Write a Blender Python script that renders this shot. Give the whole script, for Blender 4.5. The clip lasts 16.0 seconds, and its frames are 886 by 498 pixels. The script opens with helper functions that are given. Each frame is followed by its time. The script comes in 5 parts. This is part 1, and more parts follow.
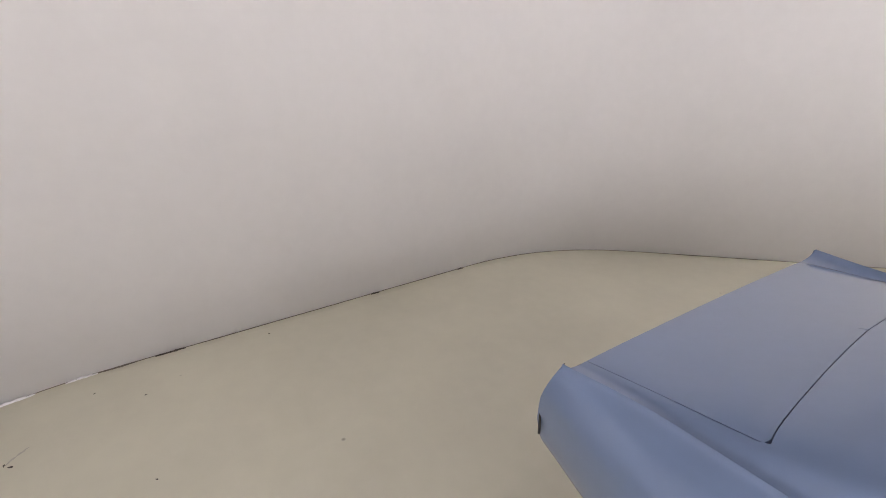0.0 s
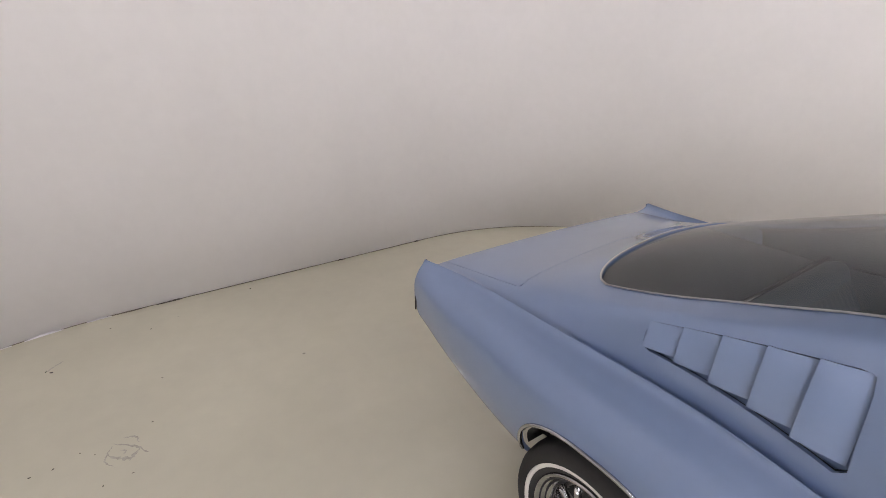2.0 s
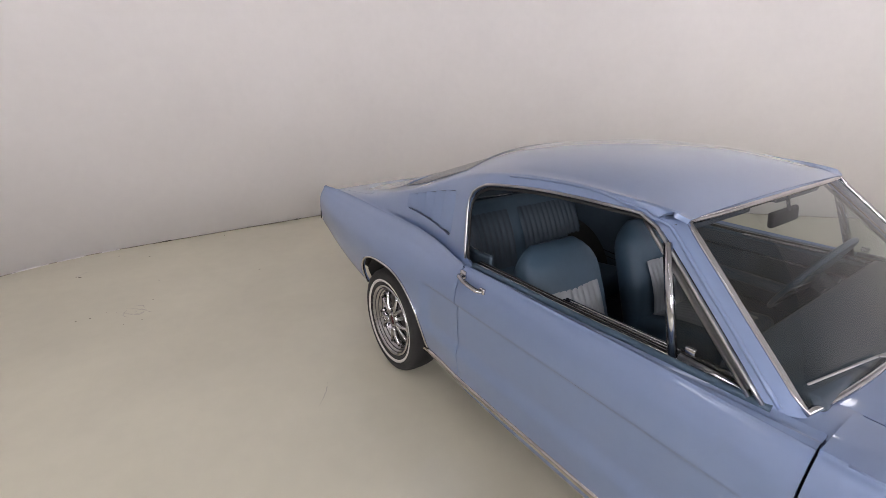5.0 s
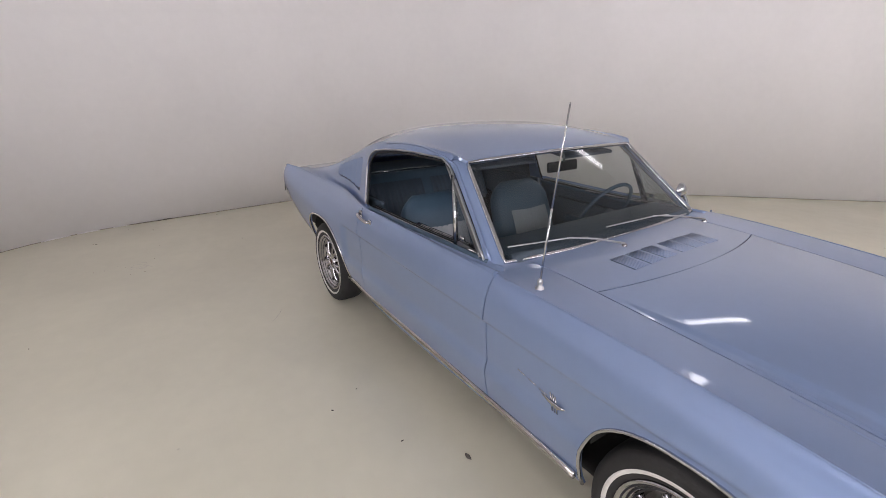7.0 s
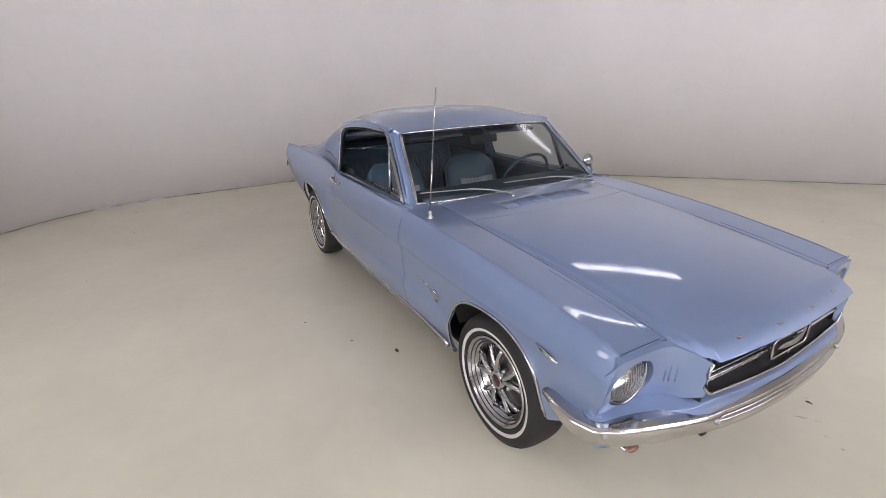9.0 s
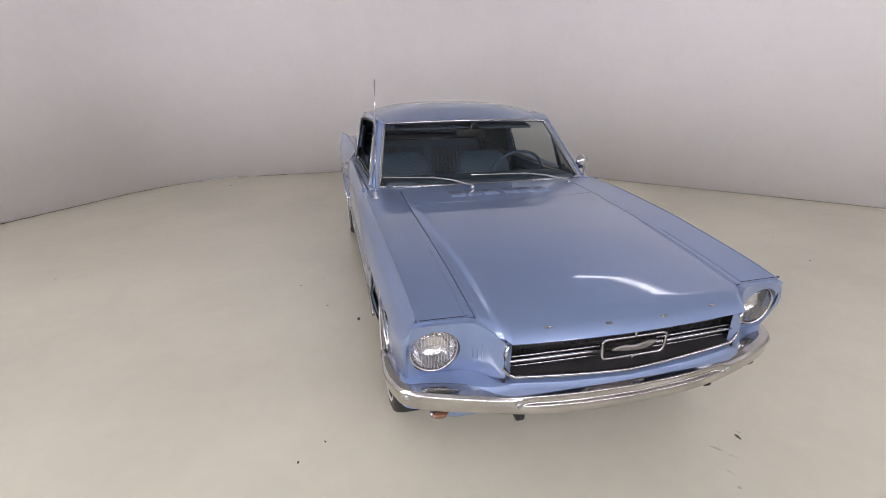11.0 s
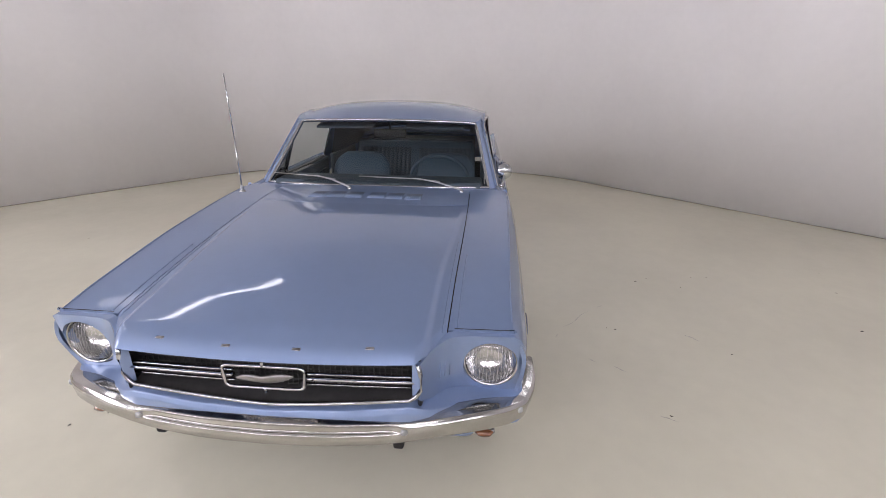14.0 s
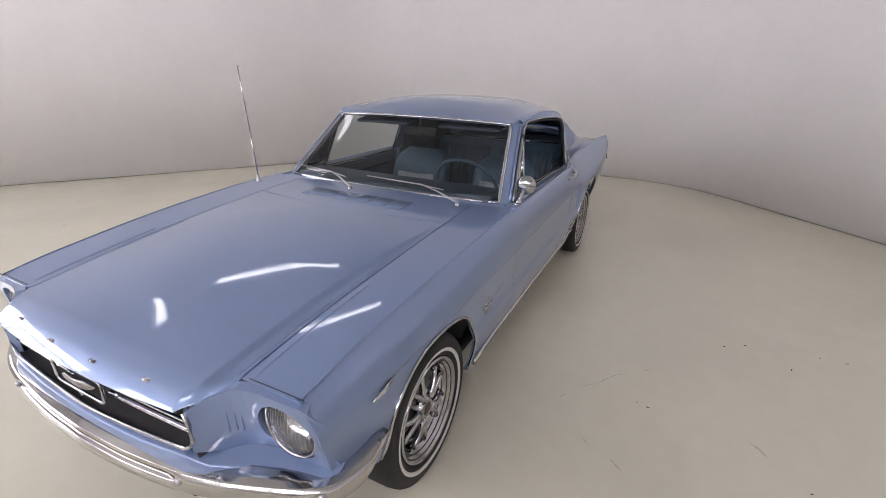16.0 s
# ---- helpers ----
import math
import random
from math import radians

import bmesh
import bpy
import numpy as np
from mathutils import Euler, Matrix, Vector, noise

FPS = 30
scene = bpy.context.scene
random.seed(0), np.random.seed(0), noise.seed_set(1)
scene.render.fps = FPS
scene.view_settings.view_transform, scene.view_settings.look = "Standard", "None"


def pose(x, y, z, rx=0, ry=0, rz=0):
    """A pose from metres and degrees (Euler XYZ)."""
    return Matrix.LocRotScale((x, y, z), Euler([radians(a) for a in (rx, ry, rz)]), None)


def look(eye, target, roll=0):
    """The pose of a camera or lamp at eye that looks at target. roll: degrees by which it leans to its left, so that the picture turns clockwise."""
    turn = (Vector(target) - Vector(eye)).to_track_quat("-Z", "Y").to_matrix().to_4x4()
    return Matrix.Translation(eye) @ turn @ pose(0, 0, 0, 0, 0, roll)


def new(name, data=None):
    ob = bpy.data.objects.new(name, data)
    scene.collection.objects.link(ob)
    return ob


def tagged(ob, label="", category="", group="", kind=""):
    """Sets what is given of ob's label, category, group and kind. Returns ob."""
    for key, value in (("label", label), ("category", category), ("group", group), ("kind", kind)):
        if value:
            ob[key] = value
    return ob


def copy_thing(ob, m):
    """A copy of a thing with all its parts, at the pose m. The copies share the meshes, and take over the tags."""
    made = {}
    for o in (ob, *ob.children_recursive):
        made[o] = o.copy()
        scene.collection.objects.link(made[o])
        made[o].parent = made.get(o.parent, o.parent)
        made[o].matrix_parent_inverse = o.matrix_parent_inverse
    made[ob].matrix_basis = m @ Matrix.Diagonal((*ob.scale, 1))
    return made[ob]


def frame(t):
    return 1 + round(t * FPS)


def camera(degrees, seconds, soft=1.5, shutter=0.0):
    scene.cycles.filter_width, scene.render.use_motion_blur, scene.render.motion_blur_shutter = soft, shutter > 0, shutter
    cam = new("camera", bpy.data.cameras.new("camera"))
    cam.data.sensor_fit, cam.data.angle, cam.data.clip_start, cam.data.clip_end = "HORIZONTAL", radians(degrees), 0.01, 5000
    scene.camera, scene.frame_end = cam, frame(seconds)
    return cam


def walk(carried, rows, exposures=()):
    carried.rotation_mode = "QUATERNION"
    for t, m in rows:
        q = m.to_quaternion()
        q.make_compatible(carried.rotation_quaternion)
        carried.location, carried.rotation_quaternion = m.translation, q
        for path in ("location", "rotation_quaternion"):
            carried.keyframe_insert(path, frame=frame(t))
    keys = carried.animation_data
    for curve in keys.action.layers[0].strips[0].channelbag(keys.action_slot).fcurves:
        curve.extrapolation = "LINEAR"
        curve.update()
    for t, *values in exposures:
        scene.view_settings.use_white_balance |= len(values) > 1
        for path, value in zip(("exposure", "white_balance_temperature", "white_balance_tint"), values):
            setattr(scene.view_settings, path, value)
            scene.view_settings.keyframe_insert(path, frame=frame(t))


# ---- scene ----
cam = camera(88.63, 16.0, soft=0.8)
PATH = [
    (0.0, (-2.999, -1.596, 1.646), (-5.361, -0.100, 0.558), -0.12),
    (0.5, (-2.786, -1.604, 1.646), (-5.148, -0.101, 0.566), -0.38),
    (1.0, (-2.569, -1.622, 1.649), (-4.925, -0.111, 0.569), -0.31),
    (1.5, (-2.372, -1.678, 1.654), (-4.719, -0.153, 0.574), -0.29),
    (2.0, (-2.162, -1.687, 1.652), (-4.503, -0.157, 0.569), -0.41),
    (2.5, (-1.930, -1.690, 1.655), (-4.267, -0.153, 0.571), -0.37),
    (3.0, (-1.698, -1.747, 1.665), (-4.015, -0.185, 0.574), -0.40),
    (3.5, (-1.445, -1.774, 1.661), (-3.750, -0.193, 0.571), -0.20),
    (4.0, (-1.192, -1.778, 1.650), (-3.500, -0.199, 0.564), -0.14),
    (4.5, (-0.938, -1.837, 1.634), (-3.245, -0.246, 0.564), 0.07),
    (5.0, (-0.665, -1.864, 1.614), (-2.979, -0.270, 0.564), 0.52),
    (7.3, (0.512, -1.844, 1.590), (-1.838, -0.304, 0.538), -0.35),
    (7.5, (0.575, -1.850, 1.584), (-1.759, -0.307, 0.503), -0.04),
    (8.0, (0.817, -1.850, 1.594), (-1.522, -0.322, 0.501), -0.28),
    (8.5, (1.084, -1.810, 1.609), (-1.286, -0.343, 0.499), -0.74),
    (9.0, (1.344, -1.796, 1.597), (-1.084, -0.412, 0.505), -0.83),
    (9.2, (1.451, -1.764, 1.581), (-1.012, -0.429, 0.507), -1.06),
    (11.3, (1.928, -0.823, 1.550), (-0.811, -0.223, 0.483), -0.04),
    (11.5, (1.939, -0.712, 1.548), (-0.814, -0.166, 0.490), -0.36),
    (12.0, (1.900, -0.443, 1.540), (-0.872, -0.017, 0.474), -0.34),
    (12.5, (1.903, -0.178, 1.532), (-0.886, 0.155, 0.478), -0.18),
    (13.0, (1.935, 0.097, 1.542), (-0.864, 0.300, 0.483), 0.15),
    (13.5, (1.883, 0.356, 1.530), (-0.919, 0.379, 0.460), 0.49),
    (14.0, (1.844, 0.624, 1.520), (-0.956, 0.409, 0.463), 0.61),
    (14.5, (1.773, 0.858, 1.535), (-0.973, 0.321, 0.453), 0.78),
    (15.0, (1.579, 1.049, 1.516), (-1.090, 0.212, 0.432), 0.85),
    (15.5, (1.428, 1.275, 1.517), (-1.159, 0.222, 0.422), 0.78),
    (16.0, (1.232, 1.448, 1.541), (-1.251, 0.191, 0.421), 0.83),
]
walk(cam, [(t, look(eye, target, roll)) for t, eye, target, roll in PATH],
     exposures=[(0.0, 0.28, 6500, 10), (5.0, 0.21, 6450, 11), (7.5, 0.07, 6350, 12), (12.0, 0.06, 6260, 13), (16.0, 0.08, 6260, 13)])

# ---------------------------------------------------------------- world and light
world = bpy.data.worlds.new("studio_dark")
world.use_nodes = True
scene.world = world
world.node_tree.nodes["Background"].inputs[0].default_value = (1.0, 0.96, 0.93, 1)
world.node_tree.nodes["Background"].inputs[1].default_value = 0.02
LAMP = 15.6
scene.view_settings.exposure = 0.0


# ---------------------------------------------------------------- materials
def mat(name, color, rough=0.5, metal=0.0, coat=0.0, coat_rough=0.05, var=0.0, scale=6.0, bump=0.0, bump_scale=80.0, spec=0.5):
    """A principled surface with two scales of tone variation and fine relief."""
    m = bpy.data.materials.new(name)
    m.use_nodes = True
    nt = m.node_tree
    b = nt.nodes["Principled BSDF"]
    b.inputs["Base Color"].default_value = (*color, 1)
    b.inputs["Roughness"].default_value = rough
    b.inputs["Metallic"].default_value = metal
    b.inputs["Coat Weight"].default_value = coat
    b.inputs["Coat Roughness"].default_value = coat_rough
    b.inputs["Specular IOR Level"].default_value = spec
    tc = nt.nodes.new("ShaderNodeTexCoord")
    if var:
        n1 = nt.nodes.new("ShaderNodeTexNoise")
        n1.inputs["Scale"].default_value = scale
        n1.inputs["Detail"].default_value = 6
        n1.inputs["Roughness"].default_value = 0.6
        nt.links.new(tc.outputs["Object"], n1.inputs["Vector"])
        n2 = nt.nodes.new("ShaderNodeTexNoise")
        n2.inputs["Scale"].default_value = scale * 14
        n2.inputs["Detail"].default_value = 3
        nt.links.new(tc.outputs["Object"], n2.inputs["Vector"])
        add = nt.nodes.new("ShaderNodeMath")
        add.operation = "MULTIPLY_ADD"
        add.inputs[1].default_value = 0.35
        nt.links.new(n2.outputs["Fac"], add.inputs[0])
        nt.links.new(n1.outputs["Fac"], add.inputs[2])
        ramp = nt.nodes.new("ShaderNodeMapRange")
        ramp.inputs["From Min"].default_value = 0.4
        ramp.inputs["From Max"].default_value = 0.95
        ramp.inputs["To Min"].default_value = 1 - var
        ramp.inputs["To Max"].default_value = 1 + var * 0.6
        nt.links.new(add.outputs[0], ramp.inputs["Value"])
        mix = nt.nodes.new("ShaderNodeVectorMath")
        mix.operation = "SCALE"
        mix.inputs[0].default_value = color
        nt.links.new(ramp.outputs[0], mix.inputs["Scale"])
        nt.links.new(mix.outputs[0], b.inputs["Base Color"])
    if bump:
        n3 = nt.nodes.new("ShaderNodeTexNoise")
        n3.inputs["Scale"].default_value = bump_scale
        n3.inputs["Detail"].default_value = 4
        nt.links.new(tc.outputs["Object"], n3.inputs["Vector"])
        bp = nt.nodes.new("ShaderNodeBump")
        bp.inputs["Strength"].default_value = bump
        bp.inputs["Distance"].default_value = 0.004
        nt.links.new(n3.outputs["Fac"], bp.inputs["Height"])
        nt.links.new(bp.outputs[0], b.inputs["Normal"])
    return m


def glass_mat(name, tint, ior=1.45):
    m = bpy.data.materials.new(name)
    m.use_nodes = True
    nt = m.node_tree
    out = nt.nodes["Material Output"]
    nt.nodes.remove(nt.nodes["Principled BSDF"])
    tr = nt.nodes.new("ShaderNodeBsdfTransparent")
    tr.inputs[0].default_value = (*tint, 1)
    gl = nt.nodes.new("ShaderNodeBsdfGlossy")
    gl.inputs["Roughness"].default_value = 0.015
    fr = nt.nodes.new("ShaderNodeFresnel")
    fr.inputs[0].default_value = ior
    mx = nt.nodes.new("ShaderNodeMixShader")
    nt.links.new(fr.outputs[0], mx.inputs[0])
    nt.links.new(tr.outputs[0], mx.inputs[1])
    nt.links.new(gl.outputs[0], mx.inputs[2])
    nt.links.new(mx.outputs[0], out.inputs[0])
    return m


def glow(name, color, strength):
    m = bpy.data.materials.new(name)
    m.use_nodes = True
    b = m.node_tree.nodes["Principled BSDF"]
    b.inputs["Base Color"].default_value = (0.8, 0.8, 0.8, 1)
    b.inputs["Emission Color"].default_value = (*color, 1)
    b.inputs["Emission Strength"].default_value = strength
    return m


PAINT = mat("blue_metallic_paint", (0.197, 0.272, 0.458), rough=0.42, metal=0.42, coat=1.0, coat_rough=0.04, var=0.05, scale=2.0, bump=0.02, bump_scale=900)
PAINT.node_tree.nodes["Principled BSDF"].inputs["Coat IOR"].default_value = 1.65
CHROME = mat("chrome", (0.50, 0.505, 0.53), rough=0.11, metal=1.0, var=0.06, scale=9, bump=0.03, bump_scale=120)
STEEL = mat("brushed_steel", (0.48, 0.485, 0.50), rough=0.28, metal=1.0, var=0.1, scale=20)
BLACK = mat("black_trim", (0.012, 0.012, 0.013), rough=0.6, var=0.3, scale=10)
UNDER = mat("underbody_dirt", (0.02, 0.019, 0.018), rough=0.9, var=0.4, scale=8, bump=0.3, bump_scale=60)
RUBBER = mat("tyre_rubber", (0.022, 0.021, 0.021), rough=0.75, var=0.25, scale=14, bump=0.25, bump_scale=160)
WHITEWALL = mat("white_rubber", (0.62, 0.60, 0.57), rough=0.6, var=0.12, scale=18)
GUNMETAL = mat("dark_grey_metal", (0.05, 0.05, 0.055), rough=0.45, metal=0.6, var=0.2, scale=15)
GRILLE_GREY = mat("grille_grey", (0.075, 0.072, 0.072), rough=0.5, metal=0.3, var=0.2, scale=30)
DISH = mat("dull_chrome", (0.30, 0.285, 0.28), rough=0.36, metal=1.0, var=0.35, scale=25)
VINYL = mat("blue_vinyl", (0.055, 0.095, 0.14), rough=0.5, var=0.12, scale=12, bump=0.15, bump_scale=220)
VINYL_PALE = mat("pale_blue_vinyl", (0.31, 0.325, 0.35), rough=0.45, var=0.08, scale=12, bump=0.12, bump_scale=220)
VINYL_DARK = mat("dark_blue_vinyl", (0.050, 0.072, 0.098), rough=0.5, var=0.15, scale=12, bump=0.2, bump_scale=160)
CARPET = mat("dark_blue_carpet", (0.060, 0.075, 0.095), rough=0.95, var=0.3, scale=30, bump=0.6, bump_scale=500)
LINER = mat("headliner_cloth", (0.07, 0.09, 0.12), rough=0.8, var=0.1, scale=20)
AMBER = mat("amber_lens", (0.17, 0.065, 0.03), rough=0.15, coat=1.0, var=0.2, scale=60)
RED = mat("red_enamel", (0.07, 0.025, 0.025), rough=0.25, var=0.1, scale=40)
LENS_RED = mat("red_lens", (0.25, 0.01, 0.01), rough=0.15, coat=1.0, var=0.1, scale=40)
GLASS = glass_mat("clear_glass", (0.60, 0.65, 0.65), 1.52)
GLASS_REAR = glass_mat("tinted_glass", (0.52, 0.60, 0.61), 1.72)
LENS = glass_mat("lamp_glass", (0.9, 0.9, 0.9), 1.5)
REFLECTOR = mat("lamp_reflector", (0.86, 0.855, 0.86), rough=0.16, metal=0.92, var=0.2, scale=40, bump=0.5, bump_scale=45)
MIRROR = mat("mirror_glass", (0.8, 0.8, 0.8), rough=0.02, metal=1.0)
WALL = mat("studio_wall_paint", (0.84, 0.815, 0.812), rough=0.75, var=0.045, scale=0.9, bump=0.05, bump_scale=40)
CEIL = mat("studio_ceiling_paint", (0.52, 0.515, 0.51), rough=0.8, var=0.03, scale=1.0)
DIRT = mat("joint_dirt", (0.22, 0.19, 0.155), rough=0.95, var=0.5, scale=9)
WHEEL_CHROME = mat("aged_chrome", (0.46, 0.455, 0.47), rough=0.14, metal=1.0, var=0.25, scale=30, bump=0.08, bump_scale=60)
BUMPER = mat("bumper_chrome", (0.52, 0.505, 0.495), rough=0.12, metal=1.0, var=0.12, scale=9, bump=0.04, bump_scale=70)
LEAF = mat("dry_debris", (0.10, 0.085, 0.07), rough=0.9, var=0.4, scale=50)
FIXTURE = mat("white_enamel", (0.75, 0.75, 0.74), rough=0.4, var=0.04, scale=8)
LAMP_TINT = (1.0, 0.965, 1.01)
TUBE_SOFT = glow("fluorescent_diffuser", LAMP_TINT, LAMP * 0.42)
# glow of the added fill panels, which match no known fixture
FILL_LIGHT = glow("fill_panel_diffuser", LAMP_TINT, LAMP * 0.59)


def floor_mat():
    m = mat("floor_epoxy", (0.69, 0.655, 0.53), rough=0.38, var=0.07, scale=0.7, bump=0.06, bump_scale=25)
    nt = m.node_tree
    b = nt.nodes["Principled BSDF"]
    tc = nt.nodes.new("ShaderNodeTexCoord")
    # scattered specks of dirt and hairline cracks
    vo = nt.nodes.new("ShaderNodeTexVoronoi")
    vo.inputs["Scale"].default_value = 2.2
    nt.links.new(tc.outputs["Object"], vo.inputs["Vector"])
    sp = nt.nodes.new("ShaderNodeMapRange")
    sp.inputs["From Min"].default_value = 0.012
    sp.inputs["From Max"].default_value = 0.03
    sp.inputs["To Min"].default_value = 0.55
    sp.inputs["To Max"].default_value = 1.0
    nt.links.new(vo.outputs["Distance"], sp.inputs["Value"])
    big = nt.nodes.new("ShaderNodeTexNoise")
    big.inputs["Scale"].default_value = 0.35
    big.inputs["Detail"].default_value = 5
    nt.links.new(tc.outputs["Object"], big.inputs["Vector"])
    bm_ = nt.nodes.new("ShaderNodeMapRange")
    bm_.inputs["From Min"].default_value = 0.3
    bm_.inputs["From Max"].default_value = 0.7
    bm_.inputs["To Min"].default_value = 0.93
    bm_.inputs["To Max"].default_value = 1.05
    nt.links.new(big.outputs["Fac"], bm_.inputs["Value"])
    mu = nt.nodes.new("ShaderNodeMath")
    mu.operation = "MULTIPLY"
    nt.links.new(sp.outputs[0], mu.inputs[0])
    nt.links.new(bm_.outputs[0], mu.inputs[1])
    old = b.inputs["Base Color"].links[0].from_socket
    sc = nt.nodes.new("ShaderNodeVectorMath")
    sc.operation = "SCALE"
    nt.links.new(old, sc.inputs[0])
    nt.links.new(mu.outputs[0], sc.inputs["Scale"])
    nt.links.new(sc.outputs[0], b.inputs["Base Color"])
    rr = nt.nodes.new("ShaderNodeMapRange")
    rr.inputs["To Min"].default_value = 0.11
    rr.inputs["To Max"].default_value = 0.19
    nt.links.new(big.outputs["Fac"], rr.inputs["Value"])
    nt.links.new(rr.outputs[0], b.inputs["Roughness"])
    return m


FLOOR = floor_mat()


# ---------------------------------------------------------------- mesh helpers
def finish(bm, name, material, smooth=True):
    me = bpy.data.meshes.new(name)
    if smooth:
        for f in bm.faces:
            f.smooth = True
    bm.to_mesh(me)
    bm.free()
    me.materials.append(material)
    return me


def thing(name, bm, material, label, category, group="", kind="", smooth=True):
    ob = new(name, finish(bm, name, material, smooth))
    return tagged(ob, label, category, group, kind)


def part(name, bm, material, parent, label="", smooth=True):
    ob = new(name, finish(bm, name, material, smooth))
    ob.parent = parent
    return tagged(ob, label)


def block(size, at=(0, 0, 0), bevel=0.0, segs=2, turn=(0, 0, 0), bm=None):
    own = bmesh.new()
    bmesh.ops.create_cube(own, size=1, matrix=Matrix.Diagonal((*size, 1)))
    if bevel:
        bmesh.ops.bevel(own, geom=list(own.edges), offset=bevel, segments=segs, profile=0.5, affect="EDGES")
    bmesh.ops.transform(own, matrix=pose(*at, *turn), verts=list(own.verts))
    return join(bm, own)


def join(bm, own):
    if bm is None:
        return own
    tmp = bpy.data.meshes.new("tmp")
    own.to_mesh(tmp)
    own.free()
    bm.from_mesh(tmp)
    bpy.data.meshes.remove(tmp)
    return bm


def lathe(profile, n=48, axis="y", bm=None):
    """Turn (radius, along) pairs about the axis y."""
    own = bmesh.new()
    rings = []
    for r, a in profile:
        if r < 1e-6:
            rings.append([own.verts.new((0, a, 0))])
        else:
            rings.append([own.verts.new((r * math.cos(2 * math.pi * i / n), a, r * math.sin(2 * math.pi * i / n))) for i in range(n)])
    for p, q in zip(rings, rings[1:]):
        for i in range(n):
            j = (i + 1) % n
            if len(p) == 1 and len(q) == 1:
                continue
            if len(p) == 1:
                own.faces.new((p[0], q[j], q[i]))
            elif len(q) == 1:
                own.faces.new((p[i], p[j], q[0]))
            else:
                own.faces.new((p[i], p[j], q[j], q[i]))
    bmesh.ops.recalc_face_normals(own, faces=list(own.faces))
    return join(bm, own)


def tube(points, r, closed=False, segs=8, flat=1.0, up=(0, 0, 1), bm=None):
    """A rod along the points; flat squeezes its section along the side away from up."""
    own = bmesh.new()
    pts = [Vector(p) for p in points]
    n = len(pts)
    rings = []
    for i, p in enumerate(pts):
        a = pts[(i - 1) % n] if closed or i > 0 else p
        b = pts[(i + 1) % n] if closed or i < n - 1 else p
        d = (b - a).normalized()
        side = d.cross(Vector(up))
        if side.length < 1e-3:
            side = d.cross(Vector((1, 0, 0)))
        side.normalize()
        top = side.cross(d)
        rad = r[i] if isinstance(r, (list, tuple)) else r
        rings.append([own.verts.new(p + side * (math.cos(2 * math.pi * k / segs) * rad * flat) + top * (math.sin(2 * math.pi * k / segs) * rad)) for k in range(segs)])
    span = range(n if closed else n - 1)
    for i in span:
        p, q = rings[i], rings[(i + 1) % n]
        for k in range(segs):
            m = (k + 1) % segs
            own.faces.new((p[k], p[m], q[m], q[k]))
    if not closed:
        own.faces.new(rings[0])
        own.faces.new(rings[-1])
    bmesh.ops.recalc_face_normals(own, faces=list(own.faces))
    return join(bm, own)


def flipped(bm):
    """The mirror image across the car's middle plane."""
    bmesh.ops.transform(bm, matrix=Matrix.Diagonal((1, -1, 1, 1)), verts=list(bm.verts))
    bmesh.ops.reverse_faces(bm, faces=list(bm.faces))
    return bm


def spline(pts, n=8, closed=False):
    """Catmull-Rom through the points."""
    p = np.array(pts, float)
    k = len(p)
    out = []
    for i in range(k if closed else k - 1):
        a = p[(i - 1) % k] if closed or i > 0 else 2 * p[0] - p[1]
        b, c = p[i], p[(i + 1) % k]
        d = p[(i + 2) % k] if closed or i < k - 2 else 2 * p[-1] - p[-2]
        for j in range(n):
            t = j / n
            out.append(0.5 * (2 * b + (c - a) * t + (2 * a - 5 * b + 4 * c - d) * t * t + (3 * b - a - 3 * c + d) * t ** 3))
    if not closed:
        out.append(p[-1])
    return np.array(out)


def table(xs, ys):
    """A smooth function through (xs, ys), xs ascending."""
    xs, ys = np.array(xs, float), np.array(ys, float)
    m = np.gradient(ys, xs)

    def f(x):
        x = np.clip(np.asarray(x, float), xs[0], xs[-1])
        i = np.clip(np.searchsorted(xs, x, side="right") - 1, 0, len(xs) - 2)
        h = xs[i + 1] - xs[i]
        t = (x - xs[i]) / h
        return (2 * t ** 3 - 3 * t ** 2 + 1) * ys[i] + (t ** 3 - 2 * t ** 2 + t) * h * m[i] + (3 * t ** 2 - 2 * t ** 3) * ys[i + 1] + (t ** 3 - t ** 2) * h * m[i + 1]
    return f


def ease(a, b, x):
    t = np.clip((np.asarray(x, float) - a) / (b - a), 0, 1)
    return t * t * (3 - 2 * t)


def inside(poly, u, v):
    res = np.zeros(u.shape, bool)
    k = len(poly)
    for i in range(k):
        (ax, ay), (bx, by) = poly[i], poly[(i + 1) % k]
        cross = ((ay > v) != (by > v))
        with np.errstate(divide="ignore", invalid="ignore"):
            xx = (bx - ax) * (v - ay) / (by - ay if by != ay else 1e-12) + ax
        res ^= cross & (u < xx)
    return res


def nearest(poly, u, v, mu, mv):
    best, out = 1e9, (u, v)
    k = len(poly)
    for i in range(k):
        (ax, ay), (bx, by) = poly[i], poly[(i + 1) % k]
        dx, dy = (bx - ax) * mu, (by - ay) * mv
        q = dx * dx + dy * dy
        t = 0 if q == 0 else min(1, max(0, (((u - ax) * mu) * dx + ((v - ay) * mv) * dy) / q))
        x, y = ax + (bx - ax) * t, ay + (by - ay) * t
        d = ((x - u) * mu) ** 2 + ((y - v) * mv) ** 2
        if d < best:
            best, out = d, (x, y)
    return best, out


